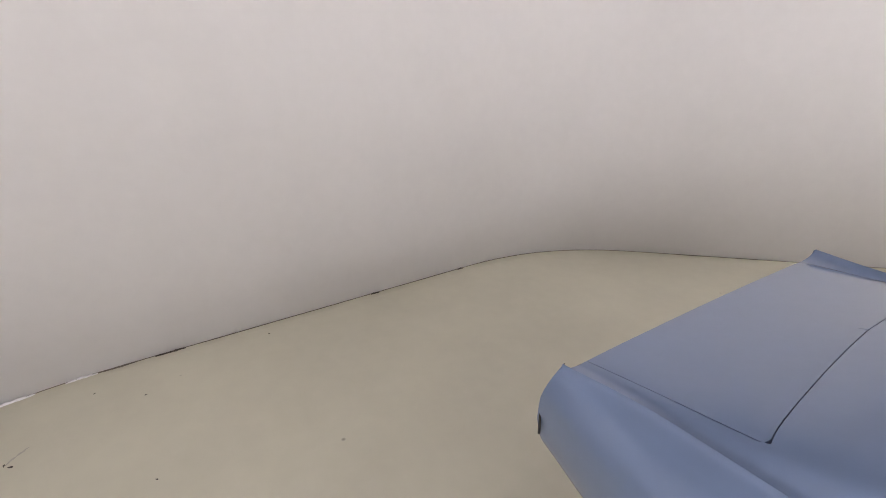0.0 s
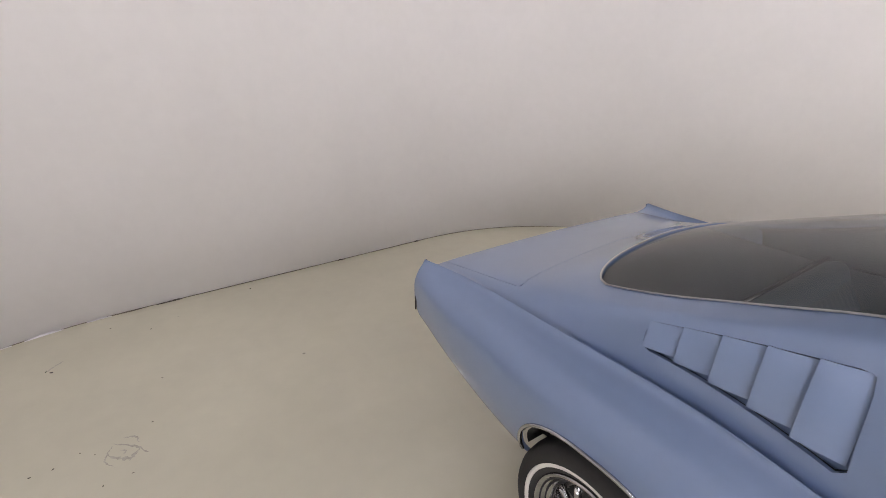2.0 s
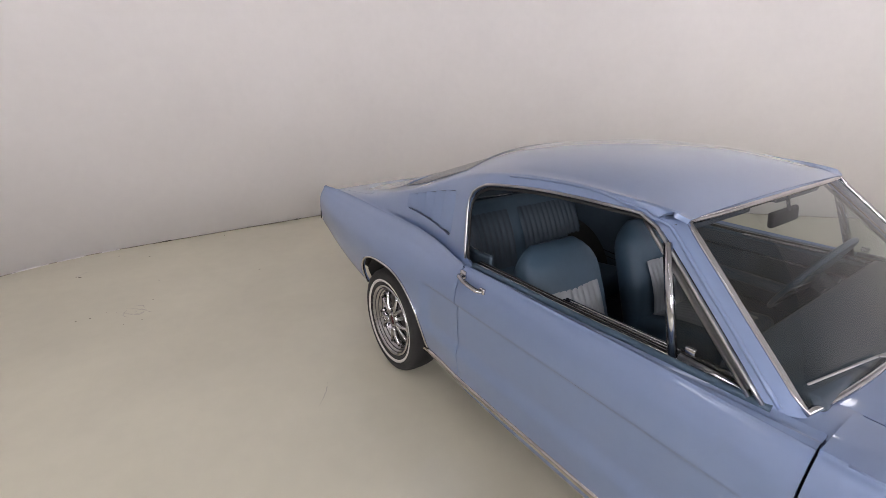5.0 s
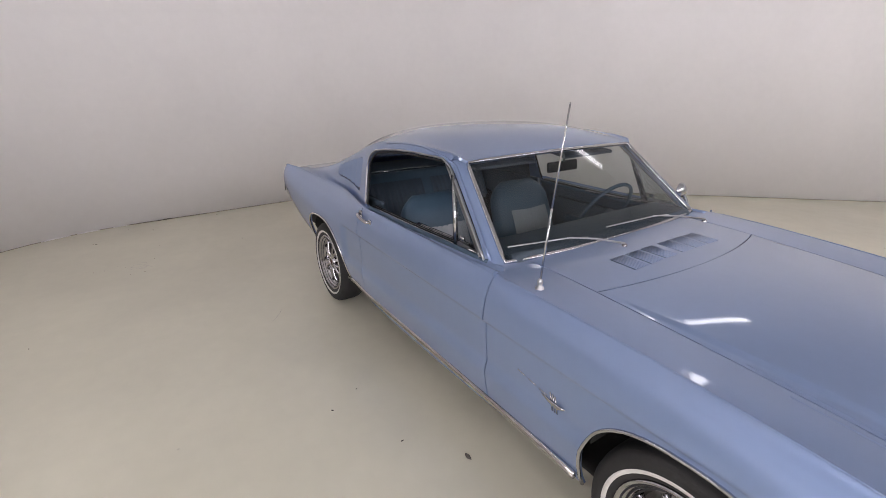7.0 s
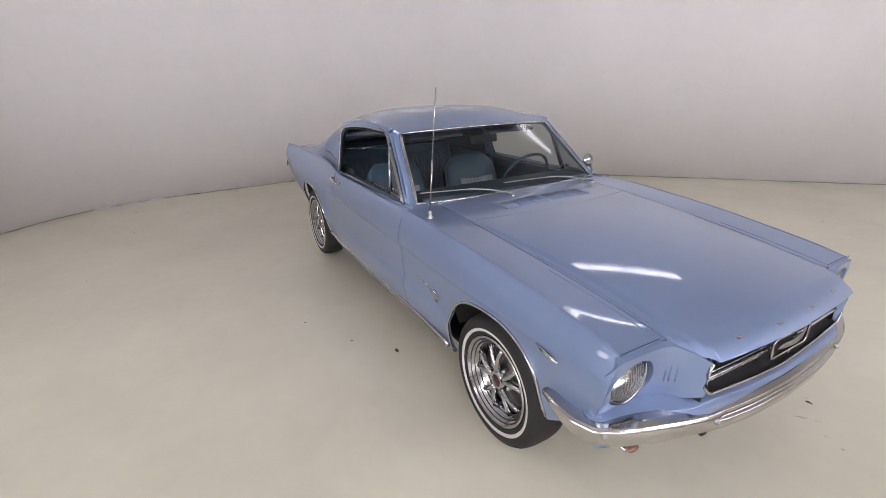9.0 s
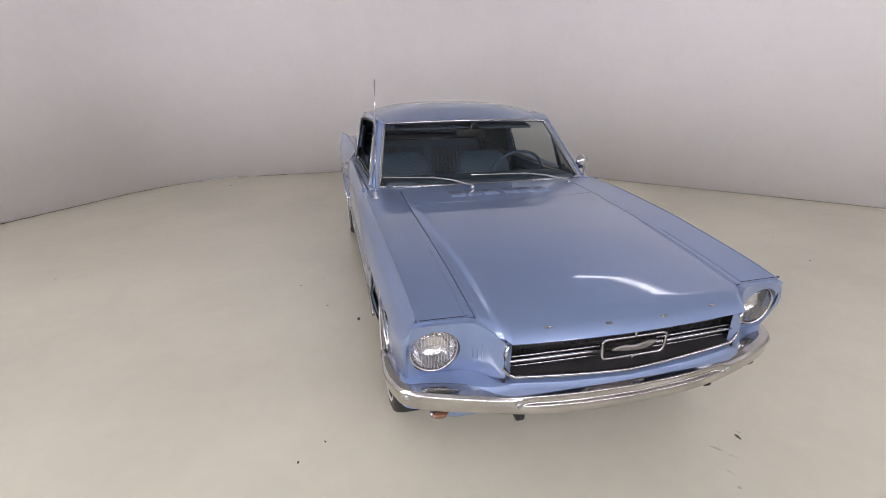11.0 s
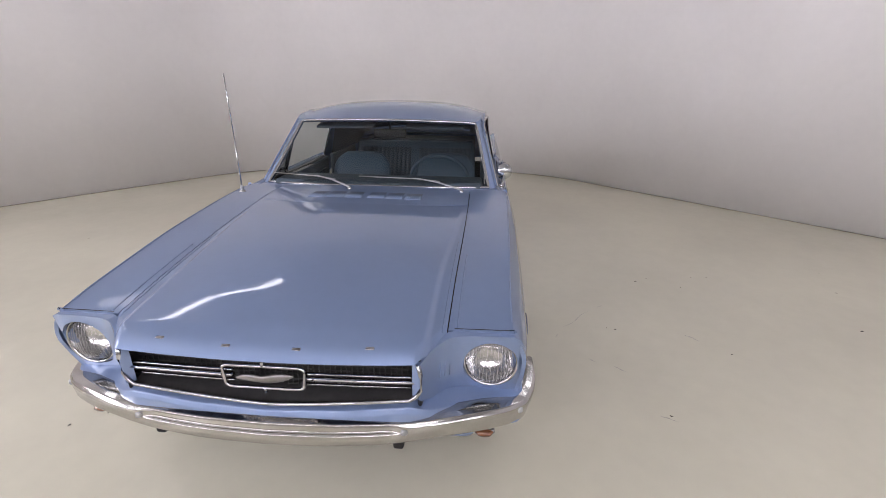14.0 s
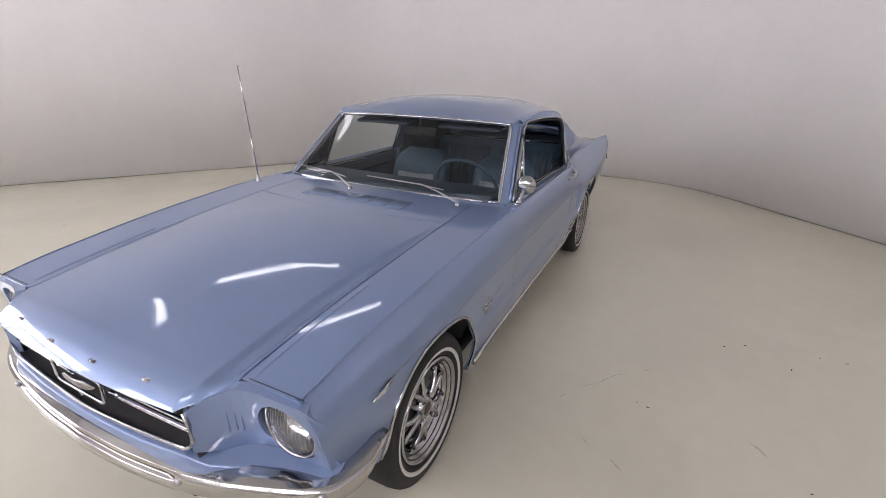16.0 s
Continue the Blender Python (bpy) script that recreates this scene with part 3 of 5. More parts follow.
# ---- doors
for right in (False, True):
    s = -1 if right else 1
    door = part("door", panel(shell, US_D, VD, right=right), PAINT, car, "closed door with its window wound down")
    part("door_card", block((1.15, 0.03, 0.55), (-1.48, s * 0.70, 0.592), 0.012), VINYL_DARK, door, "dark blue vinyl door trim")
    part("sill_cap", block((1.17, 0.045, 0.02), (-1.48, s * 0.704, 0.868), 0.008), VINYL, door)
    part("arm_rest", block((0.42, 0.06, 0.05), (-1.55, s * 0.665, 0.66), 0.02, 3), VINYL, door)
    part("door_strip", tube([(-1.95, s * 0.681, 0.79), (-1.0, s * 0.681, 0.80)], 0.008), CHROME, door)
    # the slot of the lowered glass: rolled edge coloured dark for the door top's shade, thin bright strip, seals and
    # the glass's top edge
    inner = [shell(np.array([x]), np.array([11.98]))[0] * (1, s, 1) for x in np.linspace(-2.055, -0.94, 24)]
    part("sill_shade_roll", tube([q + (0, -s * 0.004, -0.004) for q in inner], 0.012), VINYL, door, "rolled window sill edge, dark blue for the shade on the door top")
    part("belt_moulding", tube([q + (0, -s * 0.019, 0.001) for q in inner], 0.0045, flat=1.3), CHROME, door, "chrome window sill strip")
    part("glass_seal", tube([q + (0, -s * 0.029, 0.0) for q in inner], 0.006), BLACK, door, "black rubber glass seal")
    part("glass_edge", tube([q + (0, -s * 0.037, 0.001) for q in inner], 0.0026), STEEL, door, "top edge of the lowered window glass")
    part("glass_seal", tube([q + (0, -s * 0.045, 0.0) for q in inner], 0.006), BLACK, door)
    for off in (0.058, 0.074):
        pts = [q + (0, -s * off, -0.001) for q in inner if q[0] > -1.66]
        part("inner_sill_strip", tube(pts, 0.005, flat=1.3), CHROME, door, "chrome inner window sill strip")
    # handle: a bar on two feet with a thumb button
    hy = s * 0.828
    pts = spline([(-2.043, hy - s * 0.012, 0.856), (-2.03, hy + s * 0.012, 0.857), (-1.97, hy + s * 0.022, 0.850), (-1.915, hy + s * 0.016, 0.840), (-1.898, hy - s * 0.008, 0.836)], 6)
    handle = part("handle", tube(pts, 0.0085, flat=1.35), CHROME, door, "chrome door handle")
    part("handle_plate", block((0.034, 0.012, 0.045), (-2.028, hy - s * 0.006, 0.858), 0.005), CHROME, door)
    part("handle_foot", block((0.03, 0.014, 0.026), (-1.90, hy - s * 0.004, 0.838), 0.005), CHROME, door)

# ---- louvres in the rear roof pillars
for s in (1, -1):
    back = part("louvre_well", panel(lambda u, v: shell(u, v) + np.array([0, -0.026, -0.008]), np.linspace(-2.76, -2.28, 20), np.linspace(12.05, 13.0, 12), keep=louvre_hole, flange=0, right=s < 0), PAINT, car)
    for k in range(5):
        xa = -2.742 + k * 0.0895

        def vane(u, v, xa=xa):
            x = xa + u * 0.0915
            lo = np.interp(xa, [-2.735, -2.295], [12.46, 12.17]) - 0.012 * u + 0.03
            hi = 12.968 - 0.035 * u
            p = shell(x, lo + v * (hi - lo))
            p[:, 1] += 0.007 - 0.025 * u ** 1.3
            p[:, 2] += 0.004 - 0.008 * u
            return p
        part("louvre", panel(vane, np.linspace(0, 1, 9), np.linspace(0, 1, 9), flange=0.02, right=s < 0), PAINT, car)

# ---- windscreen, pillars, glass
def screen(u, v):
    """u across, v up."""
    w = 0.688 - 0.096 * v
    y = u * w
    x = -0.838 - 0.42 * v - (0.05 - 0.02 * v) * np.abs(u) ** 2.4 + 0.03 * np.sin(math.pi * v) * (1 - u ** 2)
    z = 0.899 + 0.356 * v - 0.014 * v * u ** 2
    return np.stack([x, y, z], 1)


def sheet(fn, us, vs):
    U, V = np.meshgrid(us, vs, indexing="ij")
    X = fn(U.ravel(), V.ravel())
    bm = bmesh.new()
    n = len(vs)
    vv = [bm.verts.new(p) for p in X]
    for i in range(len(us) - 1):
        for j in range(n - 1):
            bm.faces.new((vv[i * n + j], vv[(i + 1) * n + j], vv[(i + 1) * n + j + 1], vv[i * n + j + 1]))
    return bm


def along(fn, uv):
    uv = np.array(uv, float)
    return fn(uv[:, 0], uv[:, 1])


def is_glass(ob):
    ob.visible_shadow = False
    return ob


edge = [(-1 + 2 * k / 24, 0.0) for k in range(25)] + [(1, k / 12) for k in range(1, 13)] + [(1 - 2 * k / 24, 1.0) for k in range(1, 25)] + [(-1, 1 - k / 12) for k in range(1, 12)]
screen_glass = is_glass(part("windscreen", sheet(screen, np.linspace(-1, 1, 25), np.linspace(0, 1, 13)), GLASS, car, "clear curved windscreen"))
part("screen_trim", tube(along(screen, edge), 0.009, closed=True, flat=1.2), CHROME, screen_glass, "chrome windscreen surround")
part("header_rail", panel(lambda u, v: along(screen, np.stack([u, 1 + 0 * v], 1)) + np.stack([-0.055 * v - 0.006, 0 * u, 0.014 * v * (1 - 0.7 * u ** 10) + 0.001 * np.sin(math.pi * v)], 1), np.linspace(0, 1, 20), np.linspace(0, 1, 4), double=True, core=0.9), PAINT, car)
for s in (1, -1):
    def pillar(u, v):
        a = screen(np.ones_like(v), v)
        b = np.stack([-0.955 - 0.405 * v, 0.738 - 0.098 * v - 0.006 * np.sin(math.pi * v), 0.899 + 0.336 * v], 1)
        m = (a + b) / 2 + np.array([0.02, 0.018, 0.008])
        uu = u[:, None]
        return a * (1 - uu) ** 2 + m * 2 * uu * (1 - uu) + b * uu ** 2
    part("screen_pillar", panel(pillar, np.linspace(0, 1, 8), np.linspace(-0.02, 1.01, 15), flange=0.02, right=s < 0, core=0.8), PAINT, car)
    # a small gusset that closes the corner between pillar and roof
    ring_pts = [np.array((-1.292, 0.594, 1.2425)), np.array((-1.352, 0.645, 1.2325)), np.array((-1.385, 0.648, 1.2385))]
    ring_pts += [shell(np.array([x]), np.array([v]))[0] + (0, 0, 0.002) for x, v in ((-1.42, 13.15), (-1.42, 13.6), (-1.37, 13.9), (-1.32, 14.0))]
    bm = bmesh.new()
    hub = bm.verts.new(sum(ring_pts) / len(ring_pts) * (1, s, 1) + (0, s * 0.003, 0.003))
    rim_v = [bm.verts.new(q * (1, s, 1)) for q in ring_pts]
    for a, b in zip(rim_v, rim_v[1:] + rim_v[:1]):
        bm.faces.new((hub, a, b))
    bmesh.ops.recalc_face_normals(bm, faces=list(bm.faces))
    part("roof_gusset", bm, PAINT, car)
    pts = [(-0.990 - 0.40 * t, s * (0.737 - 0.098 * t), 0.899 + 0.332 * t) for t in np.linspace(0, 1, 8)]
    part("pillar_moulding", tube(pts, 0.0065), STEEL, car)
    # drip rail and frame round the side opening
    pts = [shell(np.array([x]), np.array([13.03]))[0] * (1, s, 1) + (0, s * 0.004, 0.0) for x in np.linspace(-1.40, -2.07, 21)]
    pts = [np.array((-0.957 - 0.405 * v, s * (0.742 - 0.098 * v), 0.899 + 0.338 * v)) for v in np.linspace(0.0, 0.95, 10)] + pts
    corner = [(-2.115, 12.97), (-2.15, 12.9), (-2.168, 12.78), (-2.168, 12.65), (-2.15, 12.45), (-2.13, 12.2), (-2.112, 12.02)]
    pts += [shell(np.array([a]), np.array([b]))[0] * (1, s, 1) + (0, s * 0.003, 0) for a, b in corner]
    part("window_moulding", tube(pts, 0.0050, flat=1.3), STEEL, car, "chrome side window frame")
    pts = [p + np.array([0.014, -s * 0.006, -0.014]) for p in pts]
    part("window_seal", tube(pts, 0.006), BLACK, car)
    pts = [shell(np.array([x]), np.array([13.32 - 0.24 * float(ease(-1.62, -1.38, x))]))[0] * (1, s, 1) for x in np.linspace(-1.39, -1.95, 22)]
    lead = [(-0.925 - 0.405 * v, 0.735 - 0.100 * v, 0.906 + 0.344 * v) for v in np.linspace(0.0, 0.94, 9)] + [(-1.335, 0.645, 1.2405), (-1.362, 0.647, 1.2455)]
    pts = [np.array(q) * (1, s, 1) for q in lead] + pts
    part("drip_rail", tube(pts, 0.005, flat=1.3), PAINT, car)
    # vent window
    tri = [(-1.195, 0.717, 0.893), (-0.992, 0.733, 0.902), (-1.315, 0.656, 1.188), (-1.30, 0.658, 1.188)]
    tri = [np.array(p) * (1, s, 1) for p in tri]
    bm = bmesh.new()
    bm.faces.new([bm.verts.new(p) for p in (tri[0], tri[1], tri[2])])
    vent = is_glass(part("vent_window", bm, GLASS, car, "triangular vent window in a chrome frame"))
    part("division_bar", tube([tri[0], tri[3]], 0.0165, flat=0.7), CHROME, vent)
    part("vent_frame", tube([tri[0] + (0.02, 0, 0.012), tri[1] + (-0.01, 0, 0.012), tri[2] + (0.01, 0, -0.02)], 0.010), STEEL, vent)
    part("vent_latch", block((0.03, 0.012, 0.02), tri[1] + (-0.16, -s * 0.02, 0.03), 0.004), CHROME, vent)


def back_glass(u, v):
    p = shell(u, v)
    p[:, 2] -= 0.006
    return p


bm = panel(back_glass, np.linspace(-3.16, -2.29, 34), np.linspace(14.05, 16, 16), keep=[(a, min(b, 16.2)) for a, b in rear_glass], flange=0, double=True)
rear_window = is_glass(part("rear_window", bm, GLASS_REAR, car, "large sloping tinted rear window"))
half = spline([(-2.388, 16.0), (-2.356, 15.1), (-2.336, 14.5), (-2.324, 14.12), (-2.33, 14.03), (-2.36, 14.03), (-2.6, 14.08), (-2.92, 14.12), (-2.98, 14.18), (-3.02, 14.32), (-3.06, 14.6), (-3.085, 15.0), (-3.10, 15.6), (-3.105, 16.0)], 5)
pts = along(shell, half)
loop = [p + (0, 0, 0.003) for p in pts] + [p * (1, -1, 1) + (0, 0, 0.003) for p in pts[::-1][1:-1]]
part("rear_window_trim", tube(loop, 0.0028, closed=True, flat=1.3), STEEL, rear_window, "thin chrome rear window surround")

for s in (1, -1):
    part("cowl_corner", block((0.17, 0.175, 0.02), (-0.895, s * 0.655, 0.8835), 0.006, 2), PAINT, car)

# ---- tail panel and lower closures
bm = bmesh.new()
vs = np.linspace(0, 16, 65)
p = shell(np.full(65, -3.69), vs)
lft = [bm.verts.new(q + (0.012, -0.004, 0)) for q in p]
rgt = [bm.verts.new(q * (1, -1, 1) + (0.012, 0.004, 0)) for q in p]
low = [i for i in range(65) if p[i][2] < 0.87 and vs[i] < 10]
for i, j in zip(low, low[1:]):
    bm.faces.new((lft[i], lft[j], rgt[j], rgt[i]))
bm.faces.new([lft[i] for i in range(low[-1], 65)] + [rgt[i] for i in range(63, low[-1] - 1, -1)])
tail = part("tail_panel", bm, PAINT, car, smooth=False)
for s in (1, -1):
    for k in range(3):
        part("tail_lamp", block((0.02, 0.045, 0.15), (-3.735, s * (0.52 + 0.065 * k), 0.76), 0.008), LENS_RED, tail)
    part("tail_edge", tube(spline([(-3.742, s * 0.795, 0.752), (-3.722, s * 0.812, 0.735), (-3.715, s * 0.818, 0.68)], 5), 0.004), BLACK, tail)
part("underbody", block((3.0, 1.36, 0.05), (-1.4, 0, 0.235), 0.02), UNDER, car)
part("rear_valance", block((0.62, 1.36, 0.22), (-3.3, 0, 0.50), 0.06, 3), UNDER, car)
for cx in (-2.70, 0.012):
    for s in (1, -1):
        bm = bmesh.new()
        n = 24
        ra = [bm.verts.new((cx + 0.362 * math.cos(math.pi * (0.94 - 0.88 * k / n)), s * (0.745 + 0.055 * min(1, max(0, (0.36 * math.sin(math.pi * (0.94 - 0.88 * k / n)) - 0.07) / 0.12))), 0.352 + 0.36 * math.sin(math.pi * (0.94 - 0.88 * k / n)))) for k in range(n + 1)]
        rb = [bm.verts.new((v.co.x, s * 0.42, v.co.z)) for v in ra]
        for k in range(n):
            bm.faces.new((ra[k], ra[k + 1], rb[k + 1], rb[k]))
        bm.faces.new(rb)
        part("wheel_well", bm, UNDER, car)
        lip = ARCH_R if cx < -1 else ARCH_F
        fn = shell if cx < -1 else fender_skin
        pts = [fn(np.array([a]), np.array([max(b, 0)]))[0] * (1, s, 1) + (0, s * 0.002, 0) for a, b in lip[1:-1] if b > -1.4]
        part("wheel_lip", tube(pts, 0.0065, flat=1.2), CHROME, car, "thin bright wheel arch moulding")
for s in (1, -1):
    pts = [(x, s * (shell(np.array([x]), np.array([1.0]))[0][1] + 0.010), 0.316) for x in np.linspace(-2.375, -0.345, 30)]
    part("rocker_moulding", tube(pts, 0.016, flat=0.8), BUMPER, car, "chrome strip along the rocker panel")

# ---- nose: headlight housings, grille, apron, bumper
HL = (0.582, 0.686, 0.662)


def housing(y, z):
    """The concave panel from the grille's side out round the headlight."""
    f = np.interp(y, [.470, .490, .515, .545, .585, .62, .69, .74, .775, .800], [.728, .700, .664, .636, .618, .610, .607, .606, .600, .572])
    brow = np.interp(z, [.50, .56, .62, .70, .745, .782], [-.060, -.034, -.010, .004, .012, .016]) * np.interp(y, [.47, .56, .62], [.1, .7, 1])
    return np.stack([f + brow, y, z], 1)


ys = np.linspace(0.472, 0.795, 42)
zs = np.linspace(0.515, 0.776, 34)
ring = [(HL[1] + 0.088 * math.cos(a), HL[2] + 0.088 * math.sin(a)) for a in np.linspace(0, 2 * math.pi, 48, endpoint=False)]
out = [(0.470, 0.60), (0.470, 0.728), (0.50, 0.752), (0.555, 0.7745), (0.752, 0.7765), (0.775, 0.765), (0.794, 0.72), (0.802, 0.66), (0.80, 0.55), (0.79, 0.51), (0.60, 0.525), (0.52, 0.56)]
for s in (1, -1):
    bez = part("headlight_housing", panel(housing, ys, zs, keep=out, holes=[ring], metric=(1, 1), flange=0.03, right=s < 0, core=0.6), PAINT, car)
    bm = lathe([(0.090, 0.002), (0.088, 0.009), (0.083, 0.010), (0.080, 0.002), (0.080, -0.01)], 48)
    lampm = Matrix.Translation((HL[0] + 0.004, s * HL[1], HL[2])) @ pose(0, 0, 0, 0, 0, -90)
    bmesh.ops.transform(bm, matrix=lampm, verts=list(bm.verts))
    lamp = part("headlight", bm, CHROME, car, "round sealed-beam headlight in a chrome ring")
    bm = lathe([(0.081, 0.0), (0.068, 0.014), (0.046, 0.021), (0.02, 0.0245), (0, 0.025)], 40)
    bmesh.ops.transform(bm, matrix=lampm, verts=list(bm.verts))
    is_glass(part("lens", bm, LENS, lamp))
    bm = lathe([(0.0905, -0.002), (0.0935, 0.001), (0.0965, -0.004)], 48)
    bmesh.ops.transform(bm, matrix=lampm, verts=list(bm.verts))
    part("gap_ring", bm, BLACK, lamp, "dark gap round the headlight")
    bm = None
    for k in range(-6, 7):
        w = k * 0.0115
        top = math.sqrt(max(0.0, 0.074 ** 2 - w * w))
        arc = [(w, 0.006 + 0.0185 * (1 - (w * w + z * z) / 0.079 ** 2), z) for z in np.linspace(-top, top, 9)]
        bm = tube(arc, 0.0005, segs=4, bm=bm)
    bmesh.ops.transform(bm, matrix=lampm, verts=list(bm.verts))
    part("lens_flute", bm, WHITEWALL, lamp, "fine upright ribs of the lens")
    bm = lathe([(0.081, -0.002), (0.068, -0.03), (0.046, -0.05), (0.02, -0.06), (0, -0.061)], 40)
    bmesh.ops.transform(bm, matrix=lampm, verts=list(bm.verts))
    part("reflector", bm, REFLECTOR, lamp)
    for k in range(3):
        yy = 0.528 + k * 0.014
        xx = float(housing(np.array([yy]), np.array([0.66]))[0, 0])
        part("gill", block((0.008, 0.004, 0.07), (xx - 0.001, s * yy, 0.668), 0.002, 1, (0, 0, s * 30)), PAINT, bez)

# grille: dark honeycomb behind a bright frame
grille = part("grille", block((0.03, 0.97, 0.24), (0.60, 0, 0.655), 0.01), GRILLE_GREY, car, "black honeycomb grille with chrome bars")
bm = bmesh.new()
for side in (-1, 1):
    for k in range(26):
        y = side * (0.01 + 0.018 * k)
        bm = tube([(0.648, y, 0.575), (0.648, y, 0.745)], 0.0022, segs=4, bm=bm)
for k in range(9):
    bm = tube([(0.648, -0.468, 0.578 + 0.02 * k), (0.648, 0.468, 0.578 + 0.02 * k)], 0.0022, segs=4, bm=bm)
part("mesh", bm, GRILLE_GREY, grille)
for sgn in (1, -1):
    part("grille_cheek", block((0.10, 0.012, 0.17), (0.665, sgn * 0.477, 0.655), 0.004, 1, (0, 0, sgn * -8)), BLACK, grille)


def front_x(y):
    return 0.738 - 0.014 * (abs(y) / 0.47) ** 1.6


frame_pts = [(front_x(y), y, 0.566 + 0.034 * (abs(y) / 0.44) ** 1.3) for y in np.linspace(-0.44, 0.44, 25)]
frame_pts += [(0.722, 0.462, 0.613), (0.720, 0.474, 0.635), (0.721, 0.475, 0.69), (0.723, 0.468, 0.728)]
frame_l = [(0.723, -0.468, 0.728), (0.721, -0.475, 0.69), (0.720, -0.474, 0.635), (0.722, -0.462, 0.613)]
part("grille_frame", tube(frame_l + frame_pts, 0.007), CHROME, grille, "chrome grille surround")
for sgn in (1, -1):
    pts = [(front_x(y) - 0.022, sgn * y, 0.652) for y in np.linspace(0.113, 0.462, 9)]
    part("grille_bar", tube(pts, 0.0065, flat=1.6), CHROME, grille, "horizontal chrome grille bar")
    pts = [(front_x(y) - 0.024, sgn * y, 0.668) for y in np.linspace(0.113, 0.462, 9)]
    part("grille_bar", tube(pts, 0.0035, flat=1.6), CHROME, grille)
grille_floor = sheet(lambda u, v: np.stack([0.612 + v * (front_x(u) - 0.622), u, 0.560 + 0.034 * (np.abs(u) / 0.44) ** 1.3], 1), np.linspace(-0.462, 0.462, 25), np.linspace(0, 1, 3))
part("grille_floor", grille_floor, GRILLE_GREY, grille)
for sgn in (1, -1):
    pts = [(front_x(y) - 0.03, sgn * y, 0.626) for y in np.linspace(0.113, 0.462, 9)]
    part("grille_bar", tube(pts, 0.003, flat=1.6), WHEEL_CHROME, grille)
cor = []
for cy, cz, a0 in ((0.108, 0.690, 0), (-0.108, 0.690, 90), (-0.102, 0.645, 180), (0.102, 0.645, 270)):
    for k in range(6):
        a = radians(a0 + 18 * k)
        cor.append((0.742, cy + 0.022 * math.cos(a), cz + 0.016 * math.sin(a)))
part("emblem_frame", tube(cor, 0.0055, closed=True), WHEEL_CHROME, grille, "chrome emblem frame")
part("emblem_pin", tube([(0.742, 0, 0.704), (0.742, 0, 0.735)], 0.006), CHROME, grille)
part("emblem_pin", tube([(0.742, 0, 0.616), (0.742, 0, 0.632)], 0.006), CHROME, grille)
# plain emblem: a long low shape with a raised front and a trailing end
bm = tube(spline([(0.744, 0.092, 0.676), (0.747, 0.05, 0.672), (0.748, 0.0, 0.664), (0.747, -0.05, 0.668), (0.744, -0.086, 0.662)], 5), [0.003, 0.006, 0.009, 0.012, 0.014, 0.015, 0.016, 0.016, 0.015, 0.014, 0.013, 0.012, 0.012, 0.013, 0.013, 0.012, 0.011, 0.009, 0.007, 0.005, 0.003], flat=0.5)
part("emblem", bm, DISH, grille, "plain polished emblem")

# apron between grille and bumper, folded like a shallow step
def apron(u, v):
    y = u
    a = np.abs(y)
    bx = np.interp(a, [0, .25, .44, .50, .56, .64, .72, .78, .80], [.726, .720, .708, .690, .650, .612, .598, .580, .555])
    dx = np.interp(v, [0, 1, 2, 3, 4, 5], [-.05, .004, .024, .032, .034, .030])
    z0 = np.interp(a, [0, .25, .44, .52, .62, .80], [.556, .566, .585, .560, .535, .520])
    z = z0 + np.interp(v, [0, 1, 2, 3, 4, 5], [-.004, .0, -.006, -.022, -.05, -.085]) + 0.022 * ease(0.455, 0.52, a) * np.clip(1 - v, 0, 1)
    return np.stack([bx + dx * np.interp(a, [0, .5, .8], [1, 1, .75]), y, z], 1)


part("front_apron", sheet(apron, np.concatenate([np.linspace(-0.80, -0.44, 24), np.linspace(-0.42, 0.42, 25), np.linspace(0.44, 0.80, 24)]), np.linspace(0, 5, 26)), PAINT, car)
for s in (1, -1):
    part("bumper_bracket", block((0.16, 0.035, 0.05), (0.64, s * 0.40, 0.425), 0.008), UNDER, car)
part("front_valance", block((0.10, 1.30, 0.13), (0.575, 0, 0.425), 0.04, 3), PAINT, car)

# bumper: blade with a rounded face, pointed in the middle, swept up at the ends
B_Y = [0, .25, .46, .54, .62, .70, .765, .81, .835, .845]
bx = table(B_Y, [.792, .780, .752, .734, .706, .670, .630, .572, .485, .395])
bz = table(B_Y, [.489, .490, .498, .504, .501, .495, .488, .486, .504, .540])
bh = table(B_Y, [.047, .046, .041, .039, .042, .043, .042, .039, .030, .010])
us = np.concatenate([np.linspace(-0.845, -0.80, 10), np.linspace(-0.79, 0.79, 70), np.linspace(0.80, 0.845, 10)])


def bumper_skin(u, v):
    a = np.abs(u)
    n = np.stack([np.interp(a, [0, .5, .7, .8, .845], [1, .95, .75, .35, .05]), np.sign(u) * np.interp(a, [0, .3, .5, .7, .8, .845], [0, .08, .3, .66, .93, 1])], 1)
    h = bh(a)
    # a long shallow groove between the inner bolts, a plain rounded face outside them
    plain = ease(0.385, 0.425, a)
    vs_ = [0, .10, .16, .22, .42, .50, .54, .64, .69, .78, .90, 1]
    groove_o = np.interp(v, vs_, [-.045, -.012, .006, .015, .021, .018, .005, .003, .013, .010, -.012, -.050])
    plain_o = np.interp(v, vs_, [-.045, -.012, .006, .014, .018, .020, .021, .021, .019, .012, -.012, -.050])
    o = (groove_o * (1 - plain) + plain_o * plain) * np.minimum(1, h / 0.03)
    z = bz(a) + h * np.interp(v, vs_, [-.92, -1.0, -.94, -.78, -.20, .08, .16, .56, .64, .84, 1.0, .96])
    return np.stack([bx(a) + n[:, 0] * o - 0.02, u + n[:, 1] * o - np.clip(u / 0.15, -1, 1) * 0.002, z], 1)


